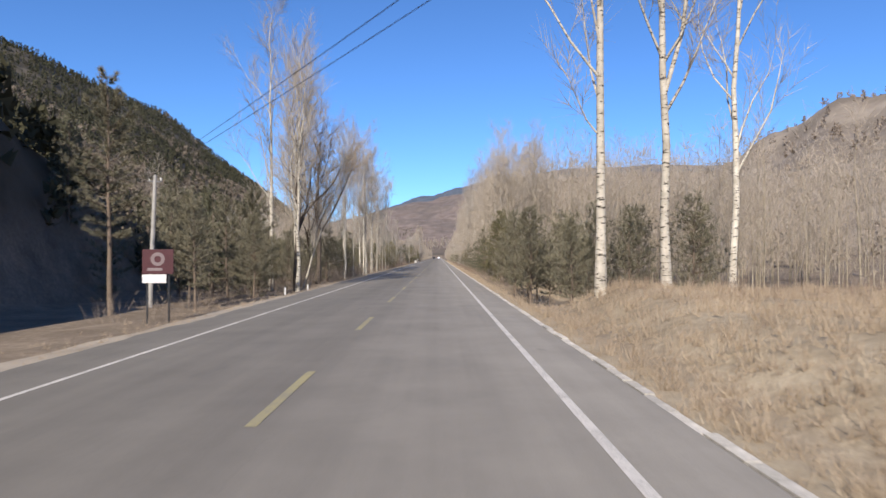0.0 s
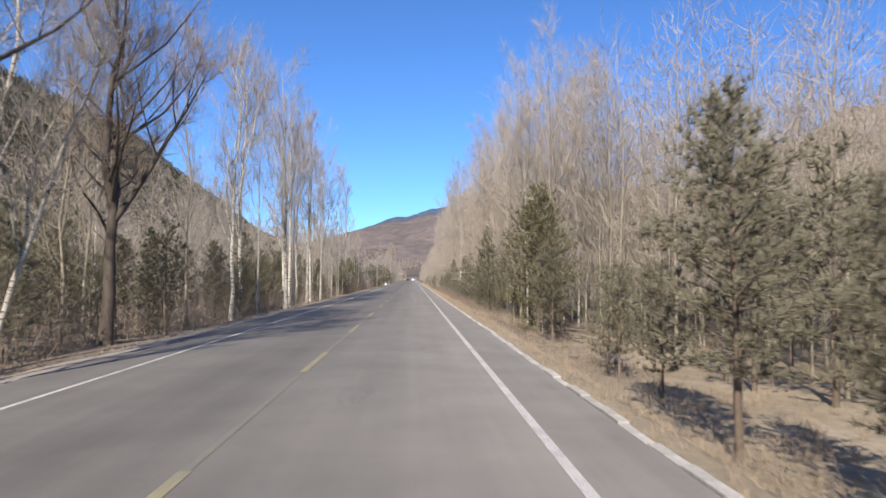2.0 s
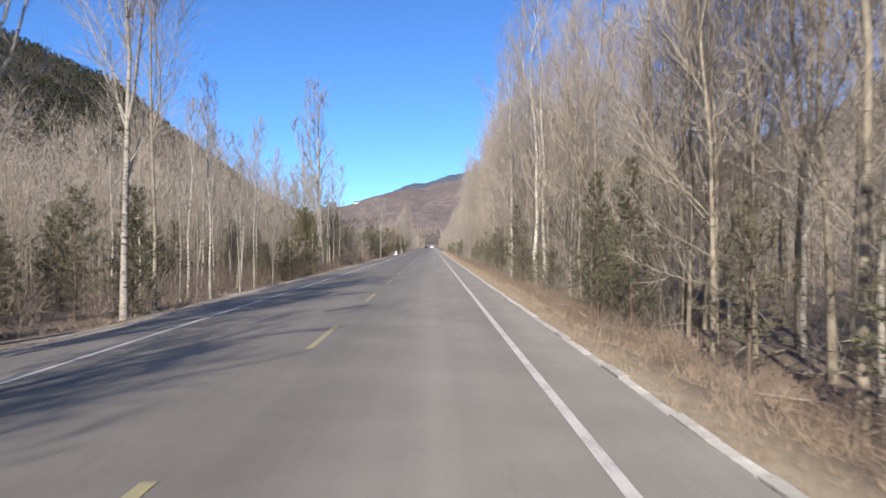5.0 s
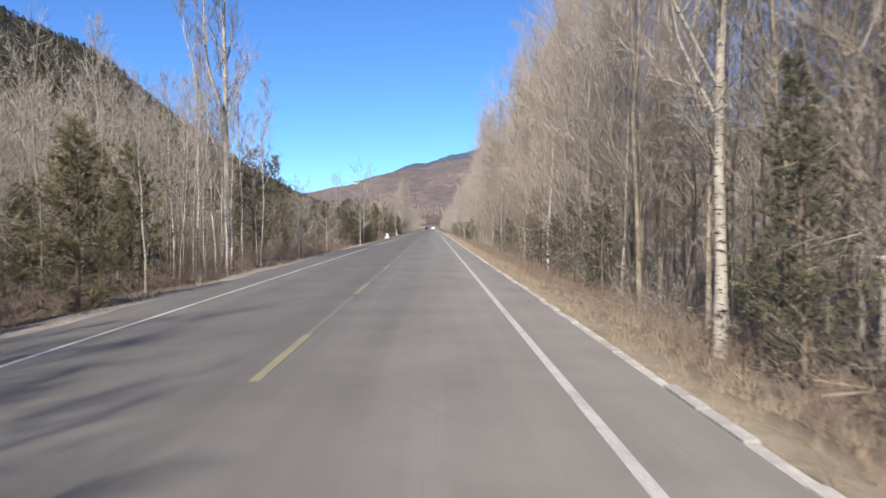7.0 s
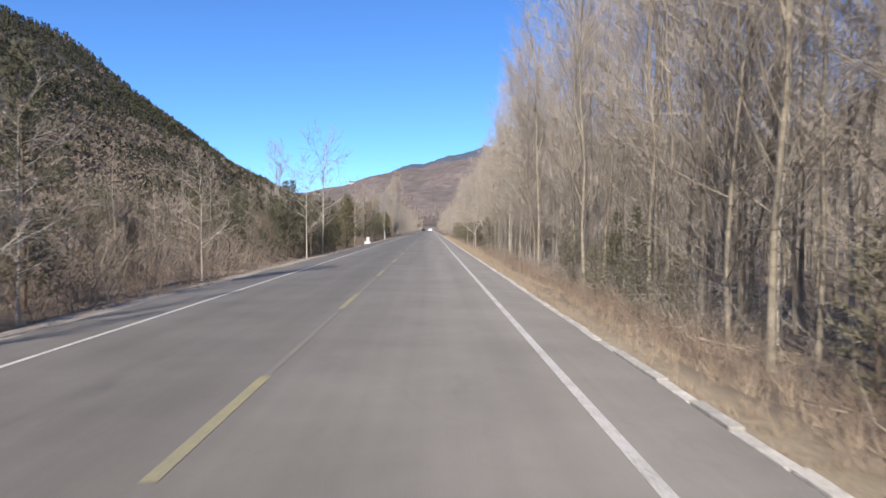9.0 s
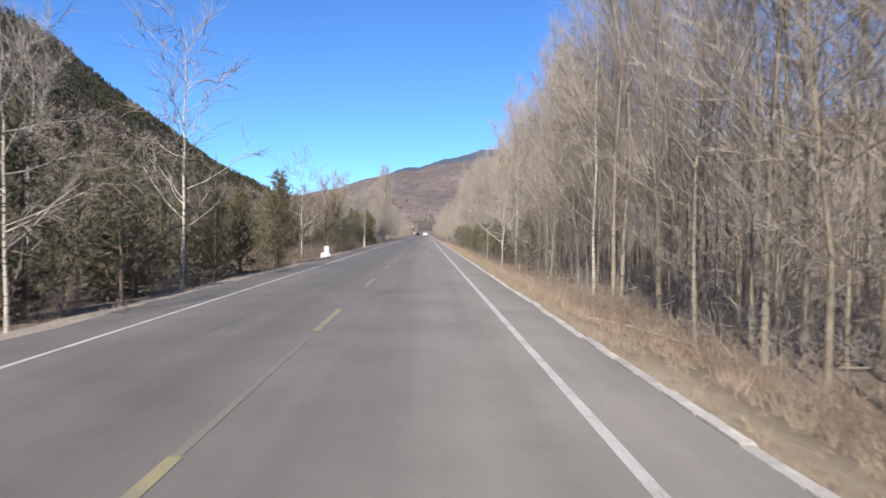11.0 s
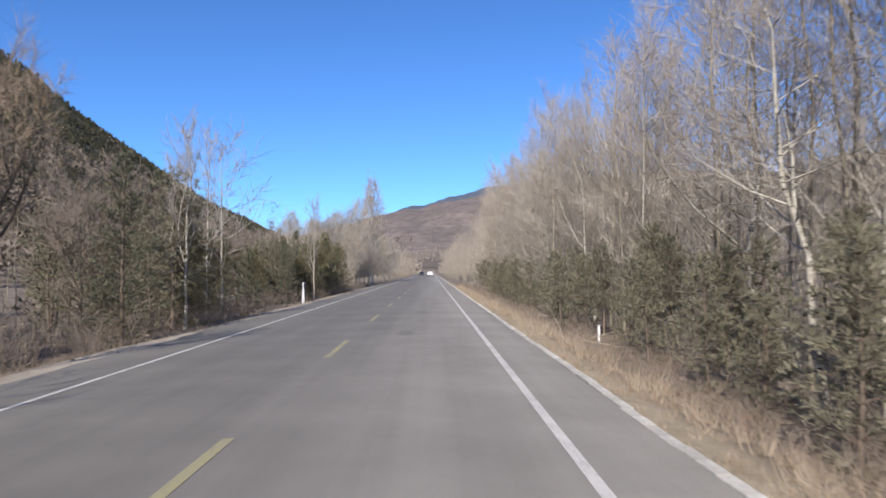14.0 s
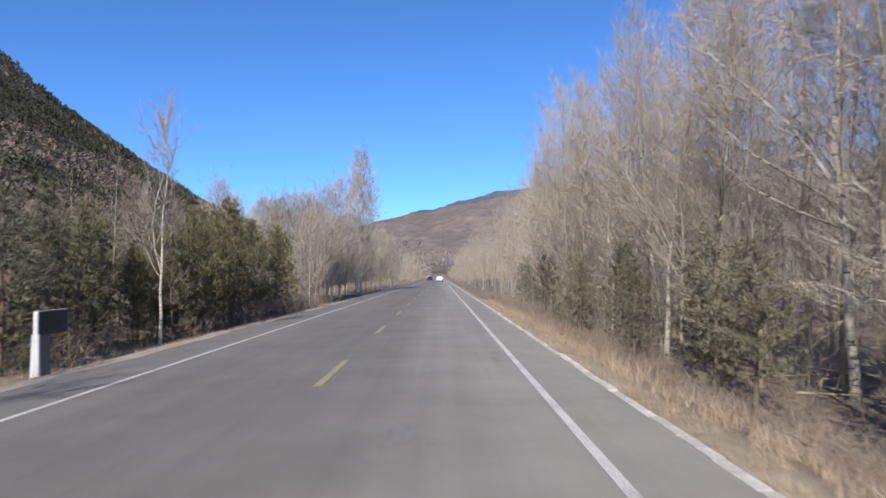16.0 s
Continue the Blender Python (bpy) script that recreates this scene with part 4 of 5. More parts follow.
# the trees that stand out one by one: stock, kind, x, y, size, turn
SINGLE = [
    (birches, 0, 5.5, 23.2, 1.15, 20), (birches, 1, 7.9, 23.6, 1.25, 130), (birches, 0, 13.6, 31.5, 1.2, 250),
    (tall_pines, 0, -14.3, 29.8, 0.78, 0), (pines, 0, -10.9, 30.6, 0.55, 90), (broad_pines, 0, -11.0, 40.0, 0.86, 30), (near_pines, 0, -9.9, 36.6, 0.6, 140), (broad_pines, 0, -13.2, 42.6, 0.85, 220), (near_pines, 0, -13.4, 36.8, 0.8, 10), (pines, 2, -10.3, 38.8, 0.62, 60),
    (birches, 0, -12.3, 50.0, 1.05, 40), (birches, 1, -10.6, 50.8, 0.95, 160), (birches, 1, -8.8, 42.4, 0.9, 10),
    (birches, 1, -9.9, 47.1, 0.9, 75), (willows, 0, -10.0, 56.3, 0.95, 110), (willows, 1, -9.4, 45.0, 1.0, 200), (birches, 1, -10.1, 48.9, 0.85, 90),
    (birches, 1, -10.6, 75.9, 0.95, 60), (poplars, 1, -9.6, 76.4, 0.95, 300), (birches, 0, -8.6, 80.6, 0.85, 110), (birches, 1, -9.8, 71.0, 0.85, 20), (poplars, 0, -10.6, 66.2, 0.85, 70), (near_pines, 0, -11.2, 73.0, 0.62, 30), (pines, 2, -10.2, 74.4, 0.66, 0), (pines, 1, -12.6, 71.4, 0.6, 200), (firs, 1, -11.8, 87.0, 0.58, 0),
    (birches, 2, -10.2, 88.2, 1.0, 230), (birches, 0, -9.7, 87.7, 0.85, 20), (poplars, 1, -9.7, 90.2, 0.95, 150),
    (birches, 1, -9.5, 95.6, 0.95, 310), (birches, 1, -10.8, 97.2, 0.9, 45), (birches, 0, -9.7, 98.9, 0.85, 190),
    (birches, 2, -9.6, 105.4, 0.95, 95), (poplars, 4, -10.5, 110.0, 0.95, 0), (young_birches, 0, -9.4, 113.2, 0.85, 33), (young_birches, 1, -9.2, 117.0, 0.8, 133), (young_birches, 0, -9.4, 120.4, 0.75, 233), (poplars, 2, -12.5, 58.5, 0.9, 0), (poplars, 4, -13.6, 62.5, 0.85, 120), (willows, 1, -11.6, 60.6, 0.8, 50),
    (old_poplars, 0, -12.2, 158.5, 0.95, 280), (birches, 2, -16.5, 171.0, 0.75, 10),
    (near_pines, 0, 4.85, 43.2, 0.74, 0), (near_pines, 0, 4.7, 35.0, 0.68, 120), (near_pines, 0, 5.4, 27.6, 0.56, 40), (near_pines, 0, 7.4, 38.5, 0.6, 200), (near_pines, 0, 4.95, 38.0, 0.5, 300),
    (near_pines, 0, 5.9, 41.0, 0.55, 20), (near_pines, 0, 5.9, 36.4, 0.5, 110), (near_pines, 0, 5.3, 47.5, 0.4, 70), (near_pines, 0, 5.6, 51.5, 0.42, 250), (pines, 2, 6.3, 55.0, 0.62, 10), (near_pines, 0, 6.9, 31.8, 0.5, 170),
    (near_pines, 0, 5.7, 60.6, 0.55, 15), (firs, 1, 5.9, 64.8, 0.95, 77), (poplars, 3, 9.3, 66.4, 0.95, 0), (firs, 0, 5.9, 91.0, 0.58, 40), (firs, 0, 5.5, 82.4, 0.74, 0),
    (pines, 1, -11.3, 161.0, 1.02, 0), (birches, 3, -9.3, 165.0, 0.5, 0), (birches, 3, -9.3, 166.4, 0.58, 100), (birches, 3, -9.7, 180.0, 0.55, 0), (birches, 3, -8.6, 198.4, 0.72, 0), (birches, 3, -9.6, 130.4, 0.5, 0), (birches, 3, -9.3, 124.2, 0.55, 40),
    (birches, 2, 8.6, 81.0, 0.95, 0), (near_pines, 0, 8.2, 72.0, 0.7, 90), (pines, 1, 6.4, 97.0, 0.5, 45), (near_pines, 0, 6.9, 79.4, 0.82, 10), (birches, 0, 5.6, 130.3, 0.8, 44), (birches, 1, 6.5, 125.0, 1.0, 200), (birches, 0, 6.5, 122.0, 0.8, 99),
   
    (firs, 1, -9.6, 136.0, 0.72, 0), (pines, 2, -9.9, 132.6, 0.4, 70), (firs, 1, -9.6, 128.5, 0.42, 50), (firs, 0, -12.5, 172.0, 0.95, 20),
    (birches, 2, -11.9, 271.0, 0.6, 0), (birches, 3, -10.3, 268.6, 1.0, 250), (near_pines, 0, 7.3, 254.0, 0.5, 0), (near_pines, 0, 7.9, 257.2, 0.58, 50), (near_pines, 0, 6.9, 260.5, 0.48, 100), (near_pines, 0, 6.7, 249.0, 0.42, 150), (pines, 1, 6.9, 265.0, 0.5, 0),
    (birches, 1, -9.5, 290.5, 0.45, 0), (far_poplars, 0, -10.5, 322.0, 0.55, 60), (far_poplars, 2, -13.5, 334.0, 0.85, 200), (far_poplars, 2, -12.6, 343.0, 0.98, 20), (far_poplars, 1, -10.4, 357.0, 1.3, 0), (far_poplars, 1, -11.4, 363.0, 1.15, 90), (far_poplars, 0, -12.4, 351.0, 1.05, 180), (far_poplars, 2, -15.5, 349.0, 1.0, 100),
    (firs, 1, -10.5, 218.6, 0.58, 0), (firs, 1, -9.9, 220.9, 0.62, 140), (firs, 1, -9.5, 228.2, 0.84, 60), (pines, 2, -9.8, 225.4, 0.5, 10), (birches, 3, -9.5, 236.6, 0.85, 30),
    (birches, 1, -12.5, 206.0, 0.5, 70), (birches, 3, -9.5, 211.0, 1.12, 120), (pines, 1, -9.6, 206.0, 0.68, 20), (firs, 0, -9.6, 215.5, 0.6, 0),
    (willows, 0, -9.4, 248.0, 0.48, 0), (birches, 3, -11.8, 248.5, 0.65, 0), (firs, 0, -9.6, 255.8, 0.72, 0), (birches, 1, -9.6, 261.4, 0.46, 0), (pines, 1, -10.2, 261.8, 0.88, 33), (pines, 1, -10.0, 259.0, 0.62, 0),
    (firs, 0, -12.8, 275.6, 0.68, 0), (firs, 0, -11.0, 286.6, 0.6, 90),
    (pines, 2, -10.6, 126.2, 0.45, 0), (pines, 2, -11.0, 129.4, 0.5, 80), (pines, 2, -11.6, 132.0, 0.42, 160),
    (leaning_poplars, 1, 5.2, 231.1, 0.5, 30), (leaning_poplars, 0, 8.1, 237.7, 0.8, 100), (leaning_poplars, 1, 6.6, 235.4, 0.62, 200), (leaning_poplars, 0, 7.3, 246.2, 0.7, 310), (leaning_poplars, 1, 8.2, 250.6, 0.85, 60), (leaning_poplars, 0, 8.6, 269.4, 0.85, 190), (leaning_poplars, 1, 7.2, 263.6, 0.7, 140), (leaning_poplars, 0, 8.9, 281.8, 0.9, 20), (leaning_poplars, 1, 7.4, 276.4, 0.75, 270), (leaning_poplars, 0, 7.2, 289.0, 0.7, 80), (leaning_poplars, 1, 7.8, 298.0, 0.8, 230), (leaning_poplars, 0, 7.4, 224.6, 0.75, 160),
    (pines, 2, 5.6, 242.6, 0.6, 0), (near_pines, 0, 6.4, 243.8, 0.46, 60), (pines, 2, 5.7, 247.6, 0.52, 120), (pines, 2, 5.9, 252.0, 0.54, 200), (pines, 2, 6.6, 247.0, 0.6, 80), (pines, 2, 6.3, 255.0, 0.56, 300), (near_pines, 0, 6.7, 262.6, 0.44, 10), (pines, 2, 5.9, 266.0, 0.58, 150), (near_pines, 0, 6.5, 269.4, 0.46, 240), (pines, 2, 5.7, 272.6, 0.6, 30), (pines, 2, 6.6, 276.2, 0.62, 330), (near_pines, 0, 5.9, 280.0, 0.46, 90), (pines, 2, 6.5, 284.0, 0.66, 180), (pines, 2, 5.8, 287.6, 0.58, 45), (near_pines, 0, 6.4, 291.4, 0.5, 210), (pines, 2, 5.9, 296.0, 0.66, 15), (pines, 2, 6.6, 301.0, 0.7, 100), (near_pines, 0, 6.1, 306.5, 0.52, 290),
    (young_birches, 1, 4.8, 227.2, 0.6, 0), (young_birches, 0, 4.5, 234.2, 0.62, 40), (birches, 2, 7.4, 240.0, 0.8, 0),
]
for stock, k, x, y, size, turn in SINGLE:
    stock.put(k, x, y, size, turn)

birches.put(1, -10.0, 49.9, 0.6, 0, 0, "slender white birch leaning towards the road", 17)
taken = [(x, y) for _, _, x, y, _, _ in SINGLE]
# keep the ground sunward of the roadside marker and the stone clear
taken += [(-9.6 - 0.29 * d, 136.0 - d) for d in range(1, 9)] + [(-10.6 - 0.29 * d, 136.0 - d) for d in range(1, 9)]
taken += [(-8.4 - 0.29 * d, 241.6 - d) for d in range(14)] + [(-9.6 - 0.29 * d, 241.6 - d) for d in range(14)]
taken += [(-8.8 - 0.29 * d, 282.2 - d) for d in range(11)] + [(-9.9 - 0.29 * d, 282.2 - d) for d in range(11)]


def free(x, y, gap):
    return all((x - a) ** 2 + (y - b) ** 2 > gap * gap for a, b in taken)


def fill(stock_kinds, n, xs, ys, gap, sizes):
    """n trees in a stretch of the plan, no closer than gap."""
    done = tries = 0
    while done < n and tries < n * 30:
        tries += 1
        x, y = R.uniform(*xs), R.uniform(*ys)
        if not free(x, y, gap):
            continue
        stock, k = R.choice(stock_kinds)
        stock.put(k, x, y, R.uniform(*sizes), R.uniform(0, 360), R.uniform(-2.5, 2.5))
        taken.append((x, y))
        done += 1


P = [(poplars, k) for k in range(5)]
# right-hand wood
fill(P, 54, (6.2, 10.5), (66, 140), 1.35, (0.82, 1.0))
fill(P, 62, (6.2, 10.5), (140, 215), 1.3, (0.86, 1.03))
fill(P, 36, (6.6, 10.5), (215, 262), 1.3, (0.74, 0.9))
fill([(poplars, 2), (poplars, 3), (poplars, 0)], 62, (6.8, 11), (262, 322), 1.2, (0.7, 0.86))
fill([(pines, 1), (pines, 2), (pines, 2), (firs, 0)], 12, (5.4, 8.5), (90, 125), 1.5, (0.38, 0.62))
fill([(pines, 2), (firs, 0), (back_pines, 0)], 14, (5.6, 8.2), (126, 184), 1.6, (0.35, 0.6))
fill([(pines, 2), (pines, 1), (firs, 0), (back_pines, 0)], 16, (5.8, 8.6), (215, 330), 1.3, (0.32, 0.55))
fill([(back_pines, 0), (pines, 1)], 9, (8, 16), (34, 56), 2.0, (0.7, 0.9))
# left-hand side
fill([(birches, 1), (poplars, 3), (birches, 2)], 10, (-20, -12), (58, 112), 2.2, (0.6, 0.85))
fill([(young_birches, 0), (young_birches, 1)], 9, (-12.5, -9.6), (110, 123), 1.4, (0.6, 0.85))
fill([(pines, 2), (back_pines, 0), (back_pines, 1)], 22, (-17, -10), (54, 120), 1.8, (0.5, 0.8))
fill([(back_pines, 0), (back_pines, 1)], 20, (-26, -15), (40, 92), 2.2, (0.7, 1.1))
fill([(firs, 1), (pines, 2)], 5, (-16, -11), (122, 150), 2.0, (0.5, 0.8))
fill([(pines, 2), (near_pines, 0), (pines, 1)], 14, (-14, -10.6), (43, 68), 1.4, (0.4, 0.7))
fill([(firs, 1), (pines, 2), (pines, 1)], 10, (-14, -10.8), (76, 112), 1.4, (0.45, 0.7))
fill([(young_birches, 0), (young_birches, 1)], 34, (-16, -9.6), (121, 160), 1.0, (0.75, 1.05))
fill([(poplars, 3), (poplars, 1)], 12, (-22, -13), (122, 158), 1.8, (0.48, 0.66))
fill([(back_pines, 1), (back_pines, 0)], 9, (-20, -11), (164, 200), 2.0, (0.3, 0.5))
fill([(brown_trees, 0), (brown_trees, 1)], 18, (-22, -10.5), (166, 200), 1.6, (0.34, 0.5))
fill([(firs, 1), (firs, 0)], 8, (-12.5, -10), (262, 306), 1.5, (0.5, 0.75))
fill([(back_pines, 0), (back_pines, 1), (firs, 0)], 20, (-16, -9.8), (200, 222), 1.3, (0.45, 0.7))
fill([(pines, 2), (firs, 0)], 8, (-12.6, -9.7), (197, 216), 1.0, (0.5, 0.75))
fill([(back_pines, 0), (back_pines, 1)], 12, (-17, -12), (234, 262), 1.5, (0.55, 0.8))
fill([(back_pines, 1), (back_pines, 2), (back_pines, 0)], 24, (-19, -12.5), (203, 306), 1.5, (0.5, 0.85))
fill([(back_pines, 2), (back_pines, 0)], 26, (-30, -17), (200, 320), 2.0, (0.7, 1.0))
fill([(pines, 2), (back_pines, 0), (back_pines, 1)], 16, (-13.5, -10), (258, 308), 1.2, (0.5, 0.75))
fill([(brown_trees, 0), (brown_trees, 1)], 34, (-20, -10), (226, 306), 1.4, (0.6, 0.95))
fill([(firs, 1), (pines, 2)], 12, (-13.5, -10), (284, 310), 1.3, (0.6, 0.9))
fill([(far_poplars, 0), (far_poplars, 2)], 46, (-22, -10), (322, 356), 1.3, (0.5, 0.82))
fill([(far_poplars, 0), (far_poplars, 1), (far_poplars, 2)], 30, (-18, -9.8), (352, 430), 1.7, (0.6, 0.85))

# deeper woods, joined
def wood_tree(seed, tall, wide, n, width):
    return hazy_tree(seed, tall, 0.12, wide, n, width, 1.2, spread=0.18, limbs=12, boughs=2, twigs=2, radius=0.0048, rise=0.24, angle=0.6, sides=4, fine=0.011, coarse=True, wander=0.2, low_angle=0.5)


low = [wood_tree(71, 16, 2.2, 460, 0.0125), wood_tree(72, 15, 2.0, 430, 0.0125), wood_tree(73, 14, 2.3, 450, 0.0125)]


def rows_of(n, xs, ys, sizes, gap=1.7, power=1.0):
    out, tries = [], 0
    while len(out) < n and tries < 20 * n:
        tries += 1
        x = xs[0] + (xs[1] - xs[0]) * R.random() ** power
        y = R.uniform(*ys)
        if free(x, y, gap):
            taken.append((x, y))
            out.append((x, y, R.uniform(0, 6.28), R.uniform(*sizes), R.randrange(3)))
    return out


deep = rows_of(110, (7.5, 12), (66, 262), (0.8, 0.98), 0.9) + rows_of(185, (10.3, 20), (58, 262), (0.82, 0.98), 1.3, 1.3) + rows_of(40, (7.8, 12), (262, 330), (0.66, 0.82), 0.9) + rows_of(110, (10, 24), (262, 340), (0.72, 0.85), 1.4, 1.3) + rows_of(40, (16, 48), (12, 50), (0.6, 0.8), 2.0) + rows_of(120, (10.5, 36), (46, 72), (0.6, 0.75), 1.2) + rows_of(46, (9, 26), (57, 76), (0.75, 0.95), 1.5) + rows_of(210, (7, 20), (338, 640), (0.78, 0.92), 1.5, 1.3)
thin = [wood_tree(s_, 16, 2.4, 240, 0.019) for s_ in (74, 75, 76)]
back = rows_of(190, (17, 34), (56, 270), (0.86, 1.02), 1.2) + rows_of(170, (30, 58), (56, 290), (0.8, 1.0), 1.5) + rows_of(90, (18, 45), (270, 350), (0.74, 0.9), 1.4)
scatter("woodland_trunks", [a for a, _ in thin], back, M["aspen_bark"], "close-set pale trunks deep in a leafless wood", "woodland")
scatter("woodland_twigs", [b for _, b in thin], back, M["twig"], "beige haze of leafless twigs deep in a winter wood", "woodland")
back_left = rows_of(170, (-48, -17), (118, 172), (0.52, 0.74), 1.3) + rows_of(70, (-34, -14), (70, 118), (0.4, 0.6), 1.6)
scatter("woodland_trunks", [a for a, _ in thin], back_left, M["aspen_bark"], "pale trunks of a young leafless wood", "woodland")
scatter("woodland_twigs", [b for _, b in thin], back_left, M["twig_grey"], "grey-beige haze of twigs in a young leafless wood", "woodland")
deep_left = rows_of(165, (-32, -12.5), (114, 160), (0.54, 0.7), 1.2) + rows_of(150, (-24, -9.5), (400, 640), (0.5, 0.8), 1.8)
low_left = rows_of(110, (-32, -13.5), (60, 118), (0.28, 0.45), 1.3) + rows_of(130, (-34, -12), (185, 330), (0.36, 0.56), 1.6)
for places, tint in ((deep, "twig"), (deep_left, "twig"), (low_left, "brush")):
    scatter("woodland_trunks", [a for a, _ in low], places, M["aspen_bark"], "close-set pale trunks of a leafless wood", "woodland")
    scatter("woodland_twigs", [b for _, b in low], places, M[tint], "beige haze of leafless twigs in a winter wood" if tint == "twig" else "brown leafless twigs of low scrub woodland", "woodland")

# hillside cover


def hill_tree(seed, tall, wide, n, pointed):
    """A small far tree: a loose cone or dome of broad sprays."""
    rng = random.Random(seed)
    b = Build()
    for _ in range(n):
        f = rng.random() ** 0.8
        a = rng.uniform(0, 6.28)
        r = tall * wide * ((1 - f) if pointed else math.sqrt(max(0.05, 1 - (2 * f - 0.9) ** 2))) * rng.uniform(0.2, 0.8)
        p = Vector((math.cos(a) * r * 0.3, math.sin(a) * r * 0.3, f * tall * 0.85))
        e = Vector((math.cos(a) * (r + 0.5), math.sin(a) * (r + 0.5), f * tall * 0.85 + rng.uniform(0.1, 1.1)))
        b.blade(p, e, rng.uniform(0.25, 0.55), rng)
    return b.arrays()


hps = [hill_tree(s, 5, 0.36, 17, s == 81) for s in (81, 83, 84)]
hds = [hill_tree(s, 4.5, 0.42, 22, False) for s in (85, 86, 87)]
cover_p, cover_d, cover_r = [], [], []
for _ in range(12500):
    y = 50 + 1450 * R.random() ** 1.5
    left_side = R.random() < 0.82
    x = -34 - 250 * R.random() ** 0.8 if left_side else R.uniform(44, 260)
    clump = noise.noise(Vector((x * 0.012, y * 0.007, 3))) + 0.5 * noise.noise(Vector((x * 0.04, y * 0.03, 8))) + np.interp(x, [-260, -130, -60], [0.45, -0.05, -0.2])
    (cover_r if not left_side else cover_p if clump > 0.0 else cover_d).append((x, y, R.uniform(0, 6.28), R.uniform(0.55, 1.15), R.randrange(3)))
for _ in range(5200):
    x, y = -268 + 110 * R.random() ** 1.5, R.uniform(330, 1250)
    cover_p.append((x, y, R.uniform(0, 6.28), R.uniform(0.6, 1.1), R.randrange(3)))
# extra dark pines, added to deepen the shade on the spur
for _ in range(320):
    cover_p.append((R.uniform(-48, -26), R.uniform(36, 80), R.uniform(0, 6.28), R.uniform(0.4, 0.8), R.randrange(3)))
for _ in range(2600):
    x, y = R.uniform(-110, -24), R.uniform(26, 200)
    (cover_p if y < 56 or R.random() < 0.12 else cover_d).append((x, y, R.uniform(0, 6.28), R.uniform(0.45, 0.9), R.randrange(3)))
for _ in range(7000):
    x, y = -52 - 150 * R.random(), R.uniform(230, 760)
    clump = noise.noise(Vector((x * 0.016, y * 0.009, 5))) + 0.5 * noise.noise(Vector((x * 0.05, y * 0.03, 8)))
    (cover_p if clump > np.interp(x, [-180, -80], [-0.2, 0.14]) else cover_d).append((x, y, R.uniform(0, 6.28), R.uniform(0.6, 1.05), R.randrange(3)))
scatter("hill_pines", hps, cover_p, M["hill_pine"], "dark green pines covering the hillside", "forest")
scatter("hill_thicket", hds, cover_d, M["hill_wood"], "brown leafless thicket covering the hillside", "forest")

scatter("pale_thicket", hds, cover_r, M["brush"], "tan leafless thicket on the sunlit slope", "forest")

# the wood goes on along the road to the mountain's foot
far_trees = [hill_tree(s, 12, 0.2, 46, False) for s in (88, 89)]
far_rows = [((1 if R.random() < 0.55 else -1) * R.uniform(9, 30), 600 + 520 * R.random() ** 1.2, R.uniform(0, 6.28), R.uniform(0.7, 1.15), R.randrange(2)) for _ in range(420)]
far_rows = [(x if x > 0 else x - 1.5, y, t, s, k) for x, y, t, s, k in far_rows]
far_rows += [(R.uniform(-60, 60), R.uniform(1190, 1290), R.uniform(0, 6.28), R.uniform(0.9, 1.4), R.randrange(2)) for _ in range(150)]
scatter("far_wood", far_trees, far_rows, M["twig"], "distant beige leafless wood on both sides of the road", "woodland")

# undergrowth and grass along both verges
bushes = [bush(s, 1.6) for s in (91, 92, 93)]
tufts = [tuft(s, 0.42) for s in (95, 96, 97, 98)]
bp = []
for _ in range(2200):
    off = R.random() ** 1.3
    bp.append((4.3 + 2.6 * off, R.uniform(62, 330), R.uniform(0, 6.28), R.uniform(0.35, 0.7) + 0.4 * off ** 0.5 * R.random(), R.randrange(3)))
bp += [(R.uniform(6.5, 15), R.uniform(56, 330), R.uniform(0, 6.28), R.uniform(0.4, 1.0), R.randrange(3)) for _ in range(420)]
bp += [(-R.uniform(9.0, 13), R.uniform(24, 330), R.uniform(0, 6.28), R.uniform(0.35, 1.0), R.randrange(3)) for _ in range(620)]
bp += [(-R.uniform(9.8, 19), R.uniform(50, 135), R.uniform(0, 6.28), R.uniform(0.7, 1.6), R.randrange(3)) for _ in range(420)]
bp += [(-R.uniform(14, 34), R.uniform(150, 330), R.uniform(0, 6.28), R.uniform(0.8, 1.9), R.randrange(3)) for _ in range(360)]
bp += [(-R.uniform(10.2, 26), R.uniform(160, 200), R.uniform(0, 6.28), R.uniform(1.1, 2.2), R.randrange(3)) for _ in range(260)]
bp += [(-R.uniform(9.0, 12.5), R.uniform(228, 330), R.uniform(0, 6.28), R.uniform(0.5, 1.2), R.randrange(3)) for _ in range(420)]
bp += [(R.uniform(9, 24), R.uniform(66, 330), R.uniform(0, 6.28), R.uniform(0.8, 1.9), R.randrange(3)) for _ in range(300)]
saplings = [(5.9 + 5.5 * R.random() ** 1.3, R.uniform(72, 330), R.uniform(0, 6.28), R.uniform(0.6, 1.3), R.randrange(3)) for _ in range(900)]
bp = [p for p in bp if not (p[0] > 0 and p[1] < 62 and R.random() < 0.75)]
# low scrub only before the pine belt
bp = [(x, y, t, min(s_, 0.42), k) if 4.2 < x < 6.4 and 236 < y < 308 else (x, y, t, s_, k) for x, y, t, s_, k in bp]
saplings = [p for p in saplings if not (p[0] < 7.4 and 228 < p[1] < 310)]
# towards the road the scrub is low and open, with grass between
bp = [(x, y, t, s_ * 0.72, k) if 4.2 < x < 7.0 and 62 < y < 232 else (x, y, t, s_, k) for x, y, t, s_, k in bp if not (4.2 < x < 6.2 and 62 < y < 232 and R.random() < 0.35)]
